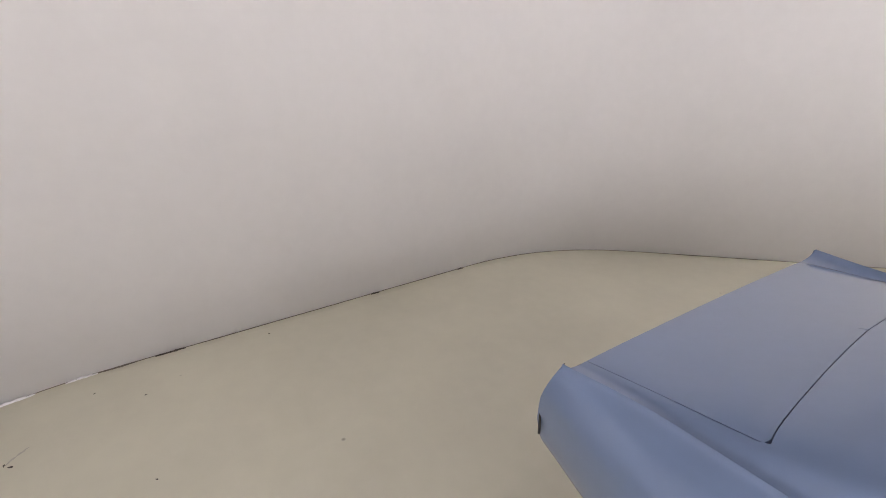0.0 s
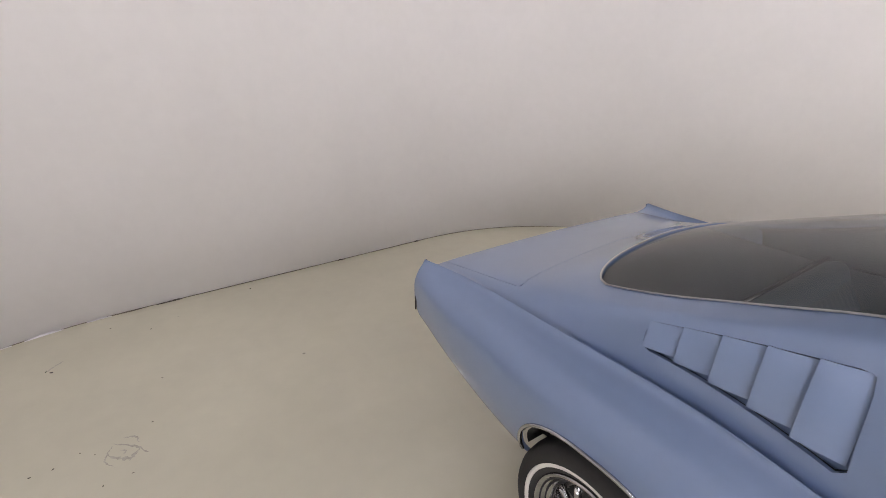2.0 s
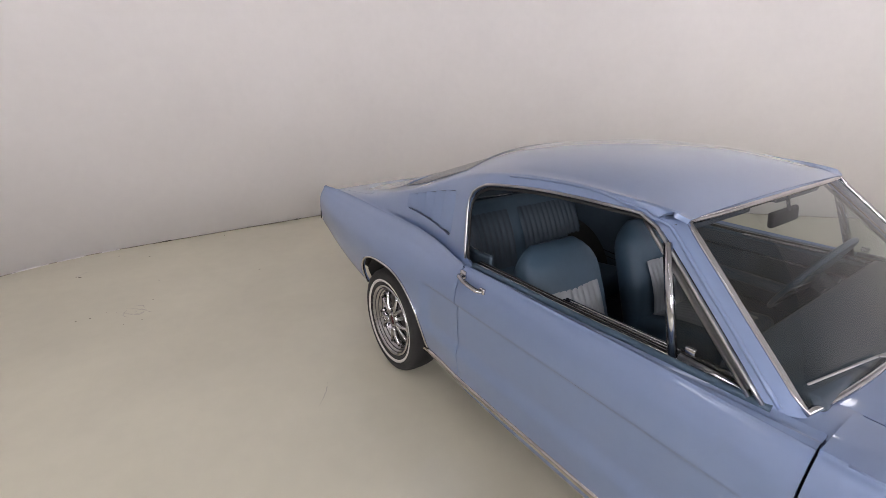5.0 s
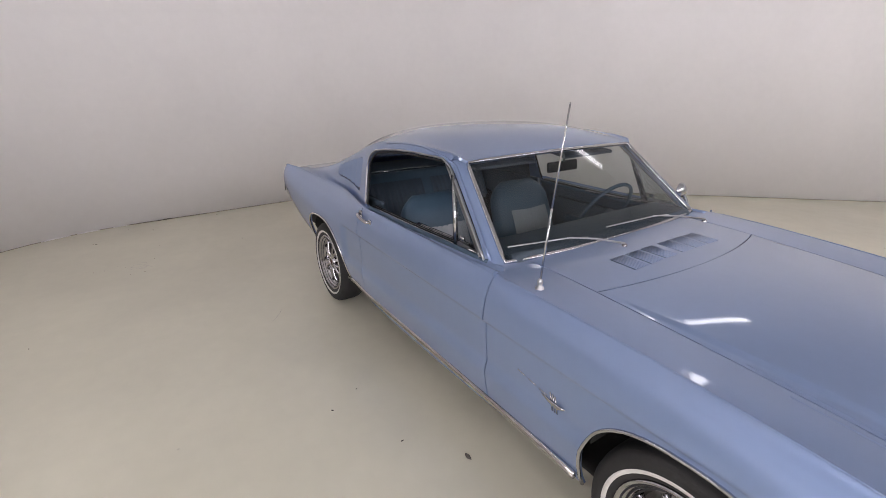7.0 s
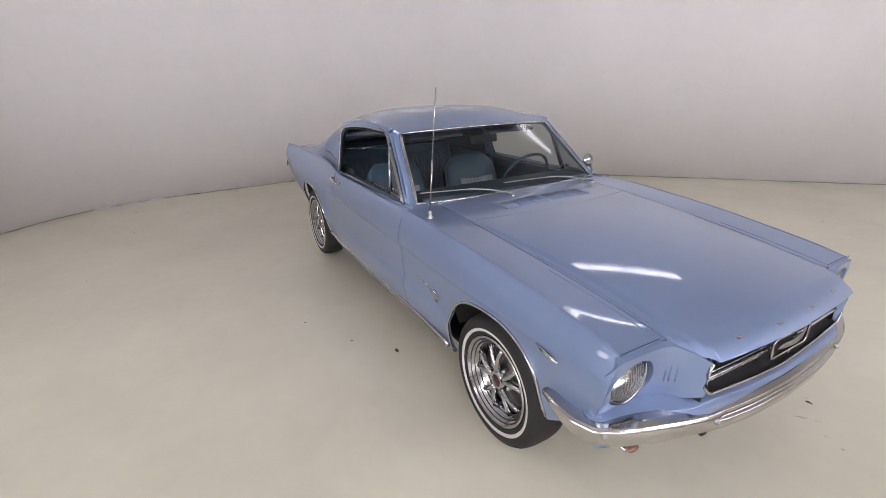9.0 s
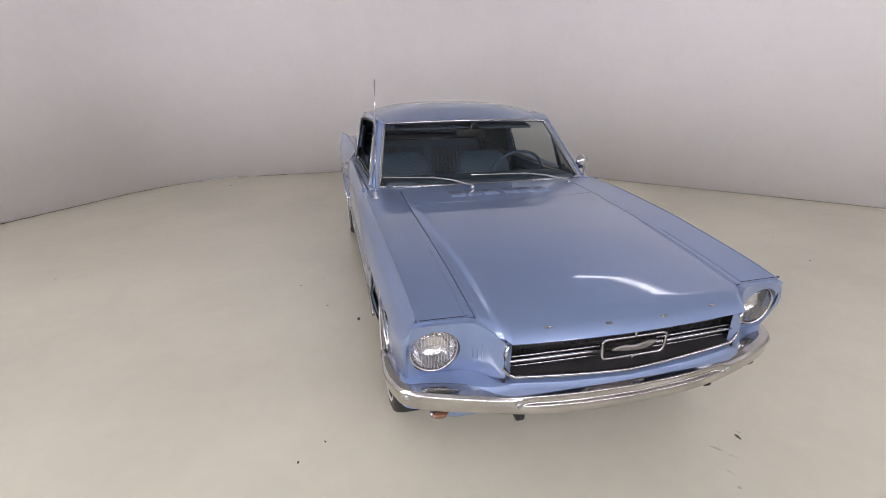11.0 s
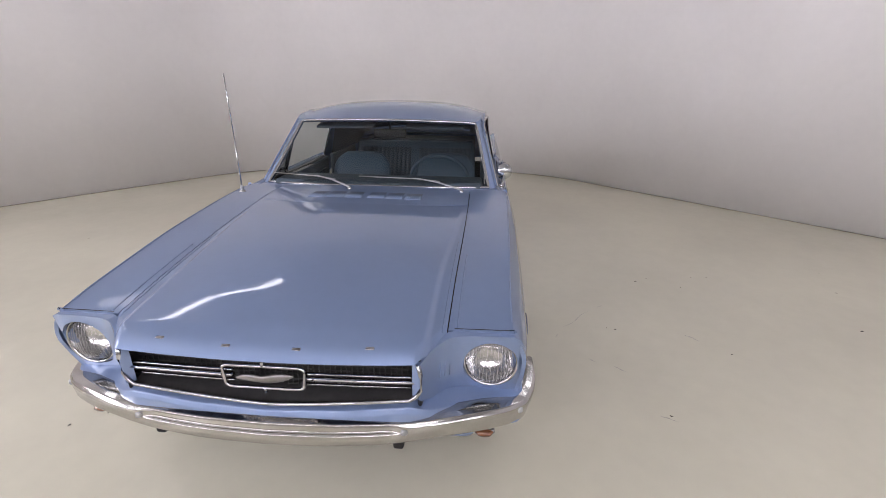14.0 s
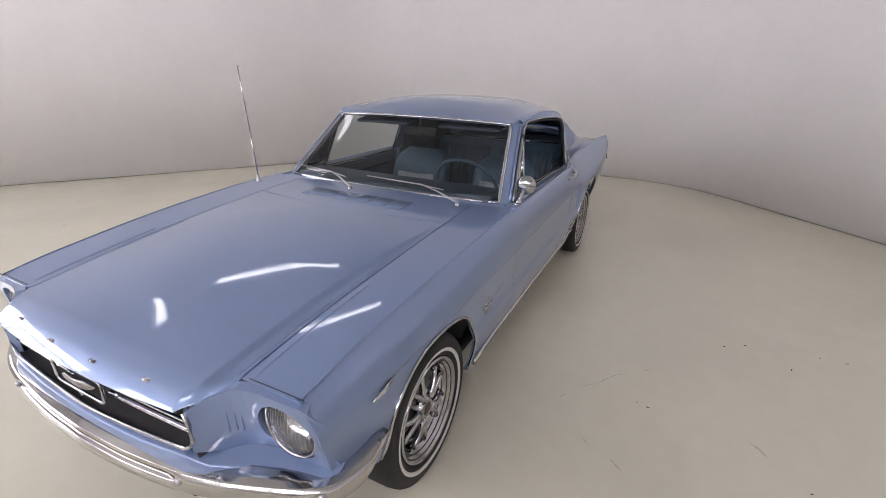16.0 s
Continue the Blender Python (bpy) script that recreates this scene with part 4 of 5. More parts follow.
bumper = part("front_bumper", sheet(bumper_skin, us, np.linspace(0, 1, 51)), BUMPER, car, "chrome front bumper blade")
bmods = bumper.modifiers.new("thickness", "SOLIDIFY")
bmods.thickness = 0.003
for s in (1, -1):
    for y in (0.425, 0.775):
        bolt = lathe([(0.011, -0.004), (0.011, 0.002), (0.007, 0.006), (0, 0.007)], 14)
        p = bumper_skin(np.array([s * y]), np.array([0.56]))[0]
        bmesh.ops.transform(bolt, matrix=pose(*p, 0, 0, -90 + s * (8 if y < 0.5 else 40)), verts=list(bolt.verts))
        part("bolt", bolt, STEEL, bumper)
    bm = lathe([(0.0, 0.022), (0.025, 0.018), (0.036, 0.006), (0.038, -0.03)], 24)
    bmesh.ops.transform(bm, matrix=pose(0.630, s * 0.675, 0.416, 0, 0, -90) @ Matrix.Diagonal((0.85, 1, 0.36, 1)), verts=list(bm.verts))
    lampa = part("parking_lamp", bm, AMBER, car, "amber parking lamp below the bumper")
    bm = lathe([(0.041, -0.03), (0.043, 0.002), (0.037, 0.006)], 24)
    bmesh.ops.transform(bm, matrix=pose(0.628, s * 0.675, 0.416, 0, 0, -90) @ Matrix.Diagonal((0.85, 1, 0.36, 1)), verts=list(bm.verts))
    part("lamp_ring", bm, CHROME, lampa)

# plain bars where the hood carries its four spaced letters
for y in (-0.325, -0.108, 0.108, 0.325):
    x = 0.737 - 0.02 * (y / 0.33) ** 2
    q = abs(y) / 0.545
    pp = (x + 0.430 + 0.085 * q * q) / (0.766 - 0.024 * (q / 0.845) ** 2 + 0.430 + 0.085 * q * q)
    z = float(hood_skin(np.array([pp]), np.array([q]))[0, 2])
    part("hood_letter_bar", block((0.011, 0.026, 0.003), (x, y, z + 0.001), 0.001, 1, (0, 12, 0)), WHEEL_CHROME, car)
# fender emblems
for s in (1, -1):
    def on_flank(x, z, lift, fn=fender_skin, front=True):
        return fn(np.array([x]), np.array([v_at(x, z, front)]))[0] * (1, s, 1) + (0, s * lift, 0)
    bm = None
    for dz in (0.0, 0.016):
        bm = tube([on_flank(0.30 + dz, 0.688 - dz, 0.004), on_flank(0.36, 0.676 - dz * 0.6, 0.006), on_flank(0.415, 0.668 - dz * 0.1, 0.004)], [0.003, 0.006, 0.002], segs=6, flat=0.6, bm=bm)
    badge_v = part("fender_badge", bm, CHROME, car, "slim chrome fender badge")
    part("badge_field", tube([on_flank(0.315, 0.680, 0.002), on_flank(0.37, 0.669, 0.003)], 0.006, flat=0.5), BLACK, badge_v)
    bm = None
    for k in range(3):
        bm = tube([on_flank(-0.475 + 0.011 * k, 0.585 - 0.003 * k, 0.003), on_flank(-0.462 + 0.011 * k, 0.512, 0.003)], 0.0032, segs=6, flat=0.5, bm=bm)
    bm = tube([on_flank(-0.515, 0.556, 0.006), on_flank(-0.475, 0.549, 0.008), on_flank(-0.435, 0.546, 0.008), on_flank(-0.405, 0.555, 0.006)], [0.002, 0.008, 0.009, 0.003], segs=8, flat=0.5, bm=bm)
    pony = part("side_emblem", bm, CHROME, car, "small plain chrome side emblem")
    for k in range(3):
        a = on_flank(-0.49 - k * 0.055, 0.56 + 0.008 * k, 0.003)
        b = on_flank(-0.53 - k * 0.055, 0.566 + 0.008 * k, 0.003)
        part("script_bar", tube([a, b], 0.0022, segs=6, flat=0.5), CHROME, pony)

# ---- wheels
def make_wheel():
    prof = [(0.205, -0.075), (0.232, -0.088), (0.268, -0.092), (0.290, -0.084), (0.300, -0.068), (0.305, -0.04), (0.306, 0.0), (0.305, 0.04), (0.300, 0.068), (0.290, 0.084), (0.272, 0.0905), (0.250, 0.0905), (0.222, 0.084), (0.206, 0.07)]
    wheel = part("wheel", lathe([(0.19, -0.07), (0.178, -0.05), (0.172, 0.0), (0.178, 0.045), (0.188, 0.062), (0.203, 0.073), (0.207, 0.072), (0.206, 0.066)], 56), WHEEL_CHROME, car, "chrome styled steel wheel with a whitewall tyre")
    tyre = part("tyre", lathe(prof, 64), RUBBER, wheel, "black tyre with a narrow white band")
    bm = None
    for k in range(3):
        z = -0.03 + 0.03 * k
        bm = lathe([(0.3045, z - 0.003), (0.306, z), (0.3045, z + 0.003)], 64, bm=bm)
    part("tread_rib", bm, RUBBER, wheel)
    part("whitewall", lathe([(0.2325, 0.0872), (0.234, 0.0898), (0.244, 0.0930), (0.2475, 0.0915)], 64), WHITEWALL, wheel, "narrow white sidewall band")
    part("trim_ring", lathe([(0.210, 0.066), (0.2125, 0.078), (0.207, 0.086), (0.200, 0.084), (0.196, 0.074), (0.189, 0.073), (0.184, 0.061), (0.176, 0.059), (0.170, 0.044), (0.162, 0.041), (0.156, 0.024), (0.150, 0.016)], 56), WHEEL_CHROME, wheel, "chrome trim ring with stepped rings")
    for r, q in ((0.193, 0.0745), (0.180, 0.0612), (0.166, 0.0438)):
        part("ring_line", lathe([(r + 0.0035, q - 0.001), (r + 0.0015, q + 0.0012), (r - 0.0015, q + 0.0012), (r - 0.0035, q - 0.001)], 48), GUNMETAL, wheel, "thin dark ring between the rim steps")
    part("dish", lathe([(0.158, 0.006), (0.14, 0.008), (0.09, 0.020), (0.05, 0.034), (0, 0.036)], 48), DISH, wheel, "dull wheel centre between the spokes")
    for k in range(5):
        a = 2 * math.pi * k / 5 + 0.3
        bm = None
        for e in (-1, 1):
            pts = []
            for t in np.linspace(0, 1, 6):
                r = 0.045 + t * 0.115
                b = a + e * (0.07 + 0.21 * t)
                pts.append((r * math.cos(b), 0.050 + 0.010 * math.sin(math.pi * t) - 0.008 * t, r * math.sin(b)))
            bm = tube(pts, [0.020, 0.018, 0.0155, 0.014, 0.0145, 0.018], segs=8, flat=0.75, up=(0, 1, 0), bm=bm)
        spoke = part("spoke", bm, WHEEL_CHROME, wheel)
        # window in the fork of the spoke, its shaded hollow drawn as flat black triangles
        bm = bmesh.new()
        tri = [(0.095, 0.0), (0.146, -0.16), (0.150, 0.0), (0.146, 0.16)]
        for r, q in ((0.0, 0.041), (0.002, 0.030)):
            tri_v = [bm.verts.new(((p + r) * math.cos(a + w), q, (p + r) * math.sin(a + w))) for p, w in tri]
            bm.faces.new(tri_v)
        part("spoke_window", bm, BLACK, wheel, "black triangle for the dark hollow of the spoke's opening", smooth=False)
        b = a + math.pi / 5
        nut = lathe([(0.011, 0.03), (0.011, 0.05), (0.006, 0.056), (0, 0.056)], 6)
        bmesh.ops.transform(nut, matrix=pose(0.066 * math.cos(b), 0, 0.066 * math.sin(b)), verts=list(nut.verts))
        part("lug_nut", nut, STEEL, wheel)
    cap = part("hub_cap", lathe([(0.050, 0.035), (0.048, 0.056), (0.040, 0.066), (0.030, 0.069), (0.029, 0.066), (0, 0.067)], 40), WHEEL_CHROME, wheel, "chrome hub cap with a red centre")
    part("cap_centre", lathe([(0.028, 0.0665), (0.02, 0.070), (0, 0.071)], 28), RED, wheel)
    return wheel


wheel = make_wheel()
wheel.matrix_basis = pose(0, 0.70, 0.306, 0, 20, 0)
copy_thing(wheel, pose(-2.743, 0.722, 0.306, 0, 55, 0))
copy_thing(wheel, pose(0, -0.70, 0.306, 0, 10, 180))
copy_thing(wheel, pose(-2.743, -0.722, 0.306, 0, 40, 180))
part("axle", tube([(-2.743, -0.7, 0.315), (-2.743, 0.7, 0.315)], 0.04), UNDER, car)
part("axle", tube([(0, -0.7, 0.315), (0, 0.7, 0.315)], 0.03), UNDER, car)

# seams and pressed beads at the front corners of hood and fenders
for s in (1, -1):
    pts = [fender_skin(np.array([0.604]), np.array([v]))[0] * (1, s, 1) + (0, 0, 0.0008) for v in np.linspace(10.25, 11.9, 14)]
    part("nose_seam", tube(pts, 0.0013, segs=6), BLACK, car, "dark seam across the fender's nose")
    pts = [fender_skin(np.array([x]), np.array([11.86]))[0] * (1, s, 1) + (0, 0, -0.001) for x in np.linspace(0.10, 0.598, 24)]
    part("fender_bead", tube(pts, 0.0035, segs=8, flat=0.8), PAINT, car)
    pts = [hood_skin(np.array([p]), np.array([0.975]))[0] * (1, s, 1) + (0, 0, -0.001) for p in np.linspace(0.42, 0.97, 28)]
    part("hood_bead", tube(pts, 0.0035, segs=8, flat=0.8), PAINT, hood)

for s in (1, -1):
    pts = [fender_skin(np.array([x]), np.array([10.25]))[0] * (1, s, 1) + (0, 0, 0.0005) for x in np.linspace(-0.78, 0.56, 44)]
    part("crest_bead", tube(pts, 0.0032, segs=8), PAINT, car)

# ---- aerial, door mirror, wipers
ab = fender_skin(np.array([-0.640]), np.array([11.22]))[0] * (1, -1, 1)
bm = lathe([(0.017, 0), (0.016, 0.005), (0.009, 0.010), (0.009, 0.022), (0.011, 0.028), (0.008, 0.035), (0.004, 0.04), (0, 0.04)], 20)
bmesh.ops.transform(bm, matrix=Matrix.Translation(ab) @ pose(0, 0, 0, 90, 0, 0), verts=list(bm.verts))
aerial = part("aerial_base", bm, STEEL, car, "chrome radio aerial on the fender")
part("aerial_mast", tube([ab + (0, 0, 0.03), ab + (0.02, 0.008, 0.30)], 0.0042), CHROME, aerial)
part("aerial_mast", tube([ab + (0.02, 0.008, 0.30), ab + (0.05, 0.018, 0.635)], 0.0032), CHROME, aerial)
part("aerial_tip", lathe([(0, -0.004), (0.004, 0), (0, 0.004)], 10), CHROME, aerial).matrix_basis = pose(*(ab + (0.05, 0.018, 0.637)))

MP = Vector((-1.02, 0.785, 0.975))
bm = lathe([(0, -0.03), (0.026, -0.026), (0.043, -0.014), (0.050, 0.0), (0.051, 0.006), (0.048, 0.008)], 36)
bmesh.ops.transform(bm, matrix=Matrix.Translation(MP) @ pose(0, 0, 0, 0, 0, 97), verts=list(bm.verts))
mirror = part("door_mirror", bm, CHROME, car, "round chrome door mirror")
bm = lathe([(0.0485, 0.0065), (0.0, 0.0075)], 36)
bmesh.ops.transform(bm, matrix=Matrix.Translation(MP) @ pose(0, 0, 0, 0, 0, 97), verts=list(bm.verts))
part("mirror_glass", bm, MIRROR, mirror)
part("mirror_arm", tube(spline([(-0.955, 0.768, 0.888), (-0.962, 0.775, 0.91), (-0.985, 0.782, 0.945), MP + Vector((0.012, -0.005, -0.012))], 5), [0.016] * 4 + [0.011] * 12, flat=0.8), CHROME, mirror)
part("mirror_foot", block((0.075, 0.03, 0.012), (-0.955, 0.765, 0.893), 0.005, 2, (-20, 0, 0)), CHROME, mirror)

for y0, y1 in ((-0.13, -0.66), (0.53, -0.10)):
    pa = Vector((-0.73, y0, 0.905))
    va, vb = 0.10, 0.115
    end = Vector(screen(np.array([y1 / 0.68]), np.array([vb]))[0]) + Vector((0.022, 0, 0.016))
    mid = Vector(screen(np.array([(y0 * 0.55 + y1 * 0.45) / 0.68]), np.array([va]))[0]) + Vector((0.034, 0, 0.022))
    bm = lathe([(0.012, 0), (0.011, 0.008), (0.005, 0.012), (0, 0.012)], 16)
    bmesh.ops.transform(bm, matrix=Matrix.Translation(pa) @ pose(0, 0, 0, 90), verts=list(bm.verts))
    wiper = part("wiper", bm, CHROME, car, "chrome windscreen wiper at rest")
    part("wiper_arm", tube([pa + Vector((0, 0, 0.012)), (pa + mid) / 2 + Vector((0, 0, 0.014)), mid], [0.0055, 0.0045, 0.003], flat=1.2), STEEL, wiper)
    b0 = Vector(screen(np.array([(y0 * 0.78 + y1 * 0.22) / 0.68]), np.array([0.075]))[0]) + Vector((0.03, 0, 0.012))
    part("wiper_blade", tube([b0, mid + Vector((-0.006, 0, -0.006)), end], 0.0032), STEEL, wiper)

# ---- cabin
part("cabin_floor", block((2.3, 1.40, 0.04), (-1.85, 0, 0.29), 0.01), CARPET, car, smooth=False)
part("firewall", block((0.03, 1.40, 0.50), (-0.80, 0, 0.53), 0.01), CARPET, car, smooth=False)
part("tunnel", block((1.5, 0.26, 0.16), (-1.55, 0, 0.36), 0.06, 3), CARPET, car)
part("gear_lever", tube([(-1.25, 0, 0.43), (-1.30, 0, 0.66)], 0.008), CHROME, car)
for s in (1, -1):
    part("rear_side_trim", block((0.75, 0.03, 0.52), (-2.42, s * 0.655, 0.64), 0.012), VINYL_DARK, car, smooth=False)
    part("pillar_trim", panel(lambda u, v: shell(u, v) + np.array([0, -0.036, -0.012]), np.linspace(-3.0, -2.19, 14), np.linspace(12.0, 14.1, 12), flange=0, right=s < 0), VINYL_DARK, car)
    for z in (0.565, 0.53):
        part("trim_strip", tube([(-2.60, s * 0.642, z + 0.005), (-2.10, s * 0.642, z - 0.03)], 0.0045), CHROME, car)
    part("armrest_strip", tube([(-1.76, s * 0.655, 0.575), (-1.20, s * 0.655, 0.55)], 0.004), CHROME, car)
    part("trim_strip", tube([(-2.75, s * 0.635, 0.90), (-2.10, s * 0.655, 0.895)], 0.006), CHROME, car)
part("headliner", panel(lambda u, v: shell(u, v) + np.array([0, 0, -0.03]), np.linspace(-2.34, -1.30, 20), np.linspace(13.3, 16, 14), flange=0, double=True), LINER, car, "dark blue cloth headliner")
dash = part("dashboard", block((0.24, 1.34, 0.13), (-0.98, 0, 0.835), 0.05, 4), VINYL_DARK, car, "dark blue padded dashboard")
part("dash_top", block((0.24, 1.30, 0.06), (-0.985, 0, 0.892), 0.025, 4), VINYL_DARK, dash)
part("instrument_pod", block((0.06, 0.46, 0.12), (-1.10, 0.36, 0.81), 0.03, 3), BLACK, dash)
for k in range(2):
    bm = lathe([(0.05, 0), (0.052, 0.008), (0.046, 0.01)], 24)
    bmesh.ops.transform(bm, matrix=pose(-1.132, 0.27 + 0.17 * k, 0.815, 0, 0, 90), verts=list(bm.verts))
    part("gauge_ring", bm, CHROME, dash)
part("dash_strip", tube([(-1.103, -0.62, 0.80), (-1.103, 0.10, 0.80)], 0.006), CHROME, dash)

SW = Vector((-1.22, 0.36, 0.875))
swm = Matrix.Translation(SW) @ pose(0, 0, 0, 0, -62, 0)
bm = bmesh.new()
n, k = 44, 8
rim = [(0.195 * math.cos(2 * math.pi * i / n), 0.195 * math.sin(2 * math.pi * i / n), 0) for i in range(n)]
bm = tube(rim, 0.0105, closed=True)
bmesh.ops.transform(bm, matrix=swm, verts=list(bm.verts))
sw = part("steering_wheel", bm, VINYL, car, "thin-rimmed blue steering wheel with chrome spokes")
for a in (200, 340, 270):
    bm = tube([(0.03 * math.cos(radians(a)), 0.03 * math.sin(radians(a)), -0.03), (0.19 * math.cos(radians(a)), 0.19 * math.sin(radians(a)), 0)], 0.007, flat=1.6)
    bmesh.ops.transform(bm, matrix=swm @ pose(0, 0, 0, 0, 0, -90), verts=list(bm.verts))
    part("wheel_spoke", bm, CHROME, sw)
bm = tube([(0, 0, -0.02), (0, 0, -0.30)], [0.04, 0.03])
bmesh.ops.transform(bm, matrix=swm, verts=list(bm.verts))
part("column", bm, VINYL_DARK, sw)


def pleats(w, h, d, n, m):
    """A padded panel with rounded upright pleats."""
    bm = bmesh.new()
    nx, nz = n * 6 + 1, 14
    grid = [[bm.verts.new(m @ Vector((d * (0.008 * abs(math.sin(math.pi * n * i / (nx - 1))) * max(0.0, math.sin(math.pi * j / (nz - 1))) ** 0.5 + 0.02 * math.sin(math.pi * j / (nz - 1))), (i / (nx - 1) - 0.5) * w, (j / (nz - 1) - 0.5) * h))) for j in range(nz)] for i in range(nx)]
    for i in range(nx - 1):
        for j in range(nz - 1):
            bm.faces.new((grid[i][j], grid[i + 1][j], grid[i + 1][j + 1], grid[i][j + 1]))
    return bm


def cushion(size, m, round_=0.06, taper=0.9):
    bm = bmesh.new()
    bmesh.ops.create_cube(bm, size=1, matrix=Matrix.Diagonal((*size, 1)))
    for v in bm.verts:
        if v.co.z > 0:
            v.co.y *= taper
    bmesh.ops.bevel(bm, geom=list(bm.edges), offset=round_, segments=5, profile=0.6, affect="EDGES")
    bmesh.ops.transform(bm, matrix=m, verts=list(bm.verts))
    return bm


def seat_back(w, h, d, m):
    """A bucket seat's back: rounded slab that narrows and thins towards its arched top."""
    bm = bmesh.new()
    n, rings = 28, []
    for k in range(19):
        t = k / 18
        hw = w / 2 * (0.95 - 0.08 * t) * (1 - 0.42 * max(0, (t - 0.68) / 0.32) ** 3)
        hd = d / 2 * (0.85 + 0.15 * math.sin(math.pi * t)) * (1 - 0.72 * max(0, (t - 0.72) / 0.28) ** 2.6)
        z = (t - 0.5) * h
        ring = []
        for i in range(n):
            a = 2 * math.pi * i / n
            c, q = math.cos(a), math.sin(a)
            ring.append(bm.verts.new(m @ Vector((hd * math.copysign(abs(c) ** 0.6, c) - 0.03 * t * t, hw * math.copysign(abs(q) ** 0.6, q), z))))
        rings.append(ring)
    for p, q in zip(rings, rings[1:]):
        for i in range(n):
            bm.faces.new((p[i], p[(i + 1) % n], q[(i + 1) % n], q[i]))
    bm.faces.new(rings[0][::-1])
    bm.faces.new(rings[-1])
    bmesh.ops.recalc_face_normals(bm, faces=list(bm.faces))
    return bm


for s in (1, -1):
    y = s * 0.355
    base = part("front_seat", cushion((0.52, 0.52, 0.17), pose(-1.60, y, 0.43, 0, -8, 0), 0.06, 0.96), VINYL, car, "blue vinyl bucket seat with pale pleated centre")
    bk = pose(-1.88, y, 0.665, 0, -16, 0)
    back = part("backrest", seat_back(0.54, 0.57, 0.17, bk), VINYL, base)
    part("back_insert", pleats(0.32, 0.34, 1, 9, bk @ pose(0.070, 0, -0.09)), VINYL_PALE, base, "pale blue pleated vinyl")
    part("seat_insert", pleats(0.32, 0.42, 1, 9, pose(-1.59, y, 0.512, 0, -98, 0)), VINYL_PALE, base, "pale blue pleated vinyl")
    part("seat_rail", block((0.42, 0.36, 0.08), (-1.63, y, 0.345), 0.01), BLACK, base)
rear = part("rear_seat", cushion((0.44, 1.18, 0.15), pose(-2.33, 0, 0.43, 0, -8, 0), 0.05, 0.97), VINYL, car, "blue vinyl rear bench with a pleated back")
rb = pose(-2.63, 0, 0.70, 0, -22, 0)
part("rear_backrest", cushion((0.12, 1.20, 0.50), rb, 0.045, 0.96), VINYL, rear)
for s in (1, -1):
    part("rear_insert", pleats(0.50, 0.36, 1, 12, rb @ pose(0.058, s * 0.29, 0)), VINYL_DARK, rear)
part("rear_shelf", block((0.55, 1.15, 0.03), (-2.98, 0, 0.905), 0.01, 2, (0, 2, 0)), VINYL_DARK, car)
part("shelf_rail", tube([(-2.73, -0.55, 0.945), (-2.73, 0.55, 0.945)], 0.008), CHROME, car)
mir = part("inside_mirror", block((0.02, 0.22, 0.055), (-1.262, 0.02, 1.168), 0.009, 3, (0, -10, 0)), BLACK, car, "inside rear-view mirror")
part("mirror_stem", tube([(-1.25, 0.02, 1.19), (-1.265, 0.02, 1.24)], 0.006), CHROME, mir)
for s in (1, -1):
    part("sun_visor", block((0.13, 0.40, 0.018), (-1.385, s * 0.31, 1.205), 0.006, 2, (0, 8, 0)), LINER, car)

# ---- loose dirt on the floor
def flake(seed, size):
    rnd = random.Random(seed)
    bm = bmesh.new()
    n = 7
    ring = [(size * (0.5 + rnd.random()) * math.cos(2 * math.pi * i / n), size * (0.3 + 0.5 * rnd.random()) * math.sin(2 * math.pi * i / n)) for i in range(n)]
    top = bm.verts.new((0, 0, size * 0.45))
    low = [bm.verts.new((*p, 0.0005)) for p in ring]
    for i in range(n):
        bm.faces.new((low[i], low[(i + 1) % n], top))
    bm.faces.new(low[::-1])
    return bm


for i, (x, y, size) in enumerate([(-0.870, -0.872, 0.020), (-1.505, -1.273, 0.010), (-1.119, -1.075, 0.008), (-1.60, -1.10, 0.007), (0.641, 0.737, 0.018), (-0.01, 1.60, 0.008), (-0.95, 3.16, 0.012), (-5.875, -1.169, 0.012), (-3.14, -2.68, 0.007), (-5.34, -2.41, 0.012), (-0.82, 1.55, 0.008), (0.308, -1.22, 0.009), (0.214, -1.106, 0.008), (-1.607, 1.917, 0.010), (-1.681, 2.028, 0.010), (-1.522, 2.238, 0.009), (-1.735, 2.403, 0.008), (-1.74, 2.53, 0.008), (-0.591, 2.166, 0.008), (-0.833, 1.499, 0.006), (-4.913, -1.858, 0.006), (-5.59, -1.889, 0.008), (-5.754, -2.126, 0.007), (-5.367, -2.438, 0.010), (-4.527, -1.925, 0.006), (-4.424, -2.398, 0.008), (-4.426, -2.315, 0.006), (-4.473, -2.219, 0.005), (-4.425, -2.161, 0.005), (-4.203, -2.011, 0.006), (-4.19, -2.122, 0.006)]):
    ob = thing("floor_debris", flake(i, size), LEAF, "small dark dry crumb lying on the studio floor", "debris", "crumbs on the floor", smooth=False)
    ob.matrix_basis = pose(x, y, 0.0, 0, 0, i * 47)


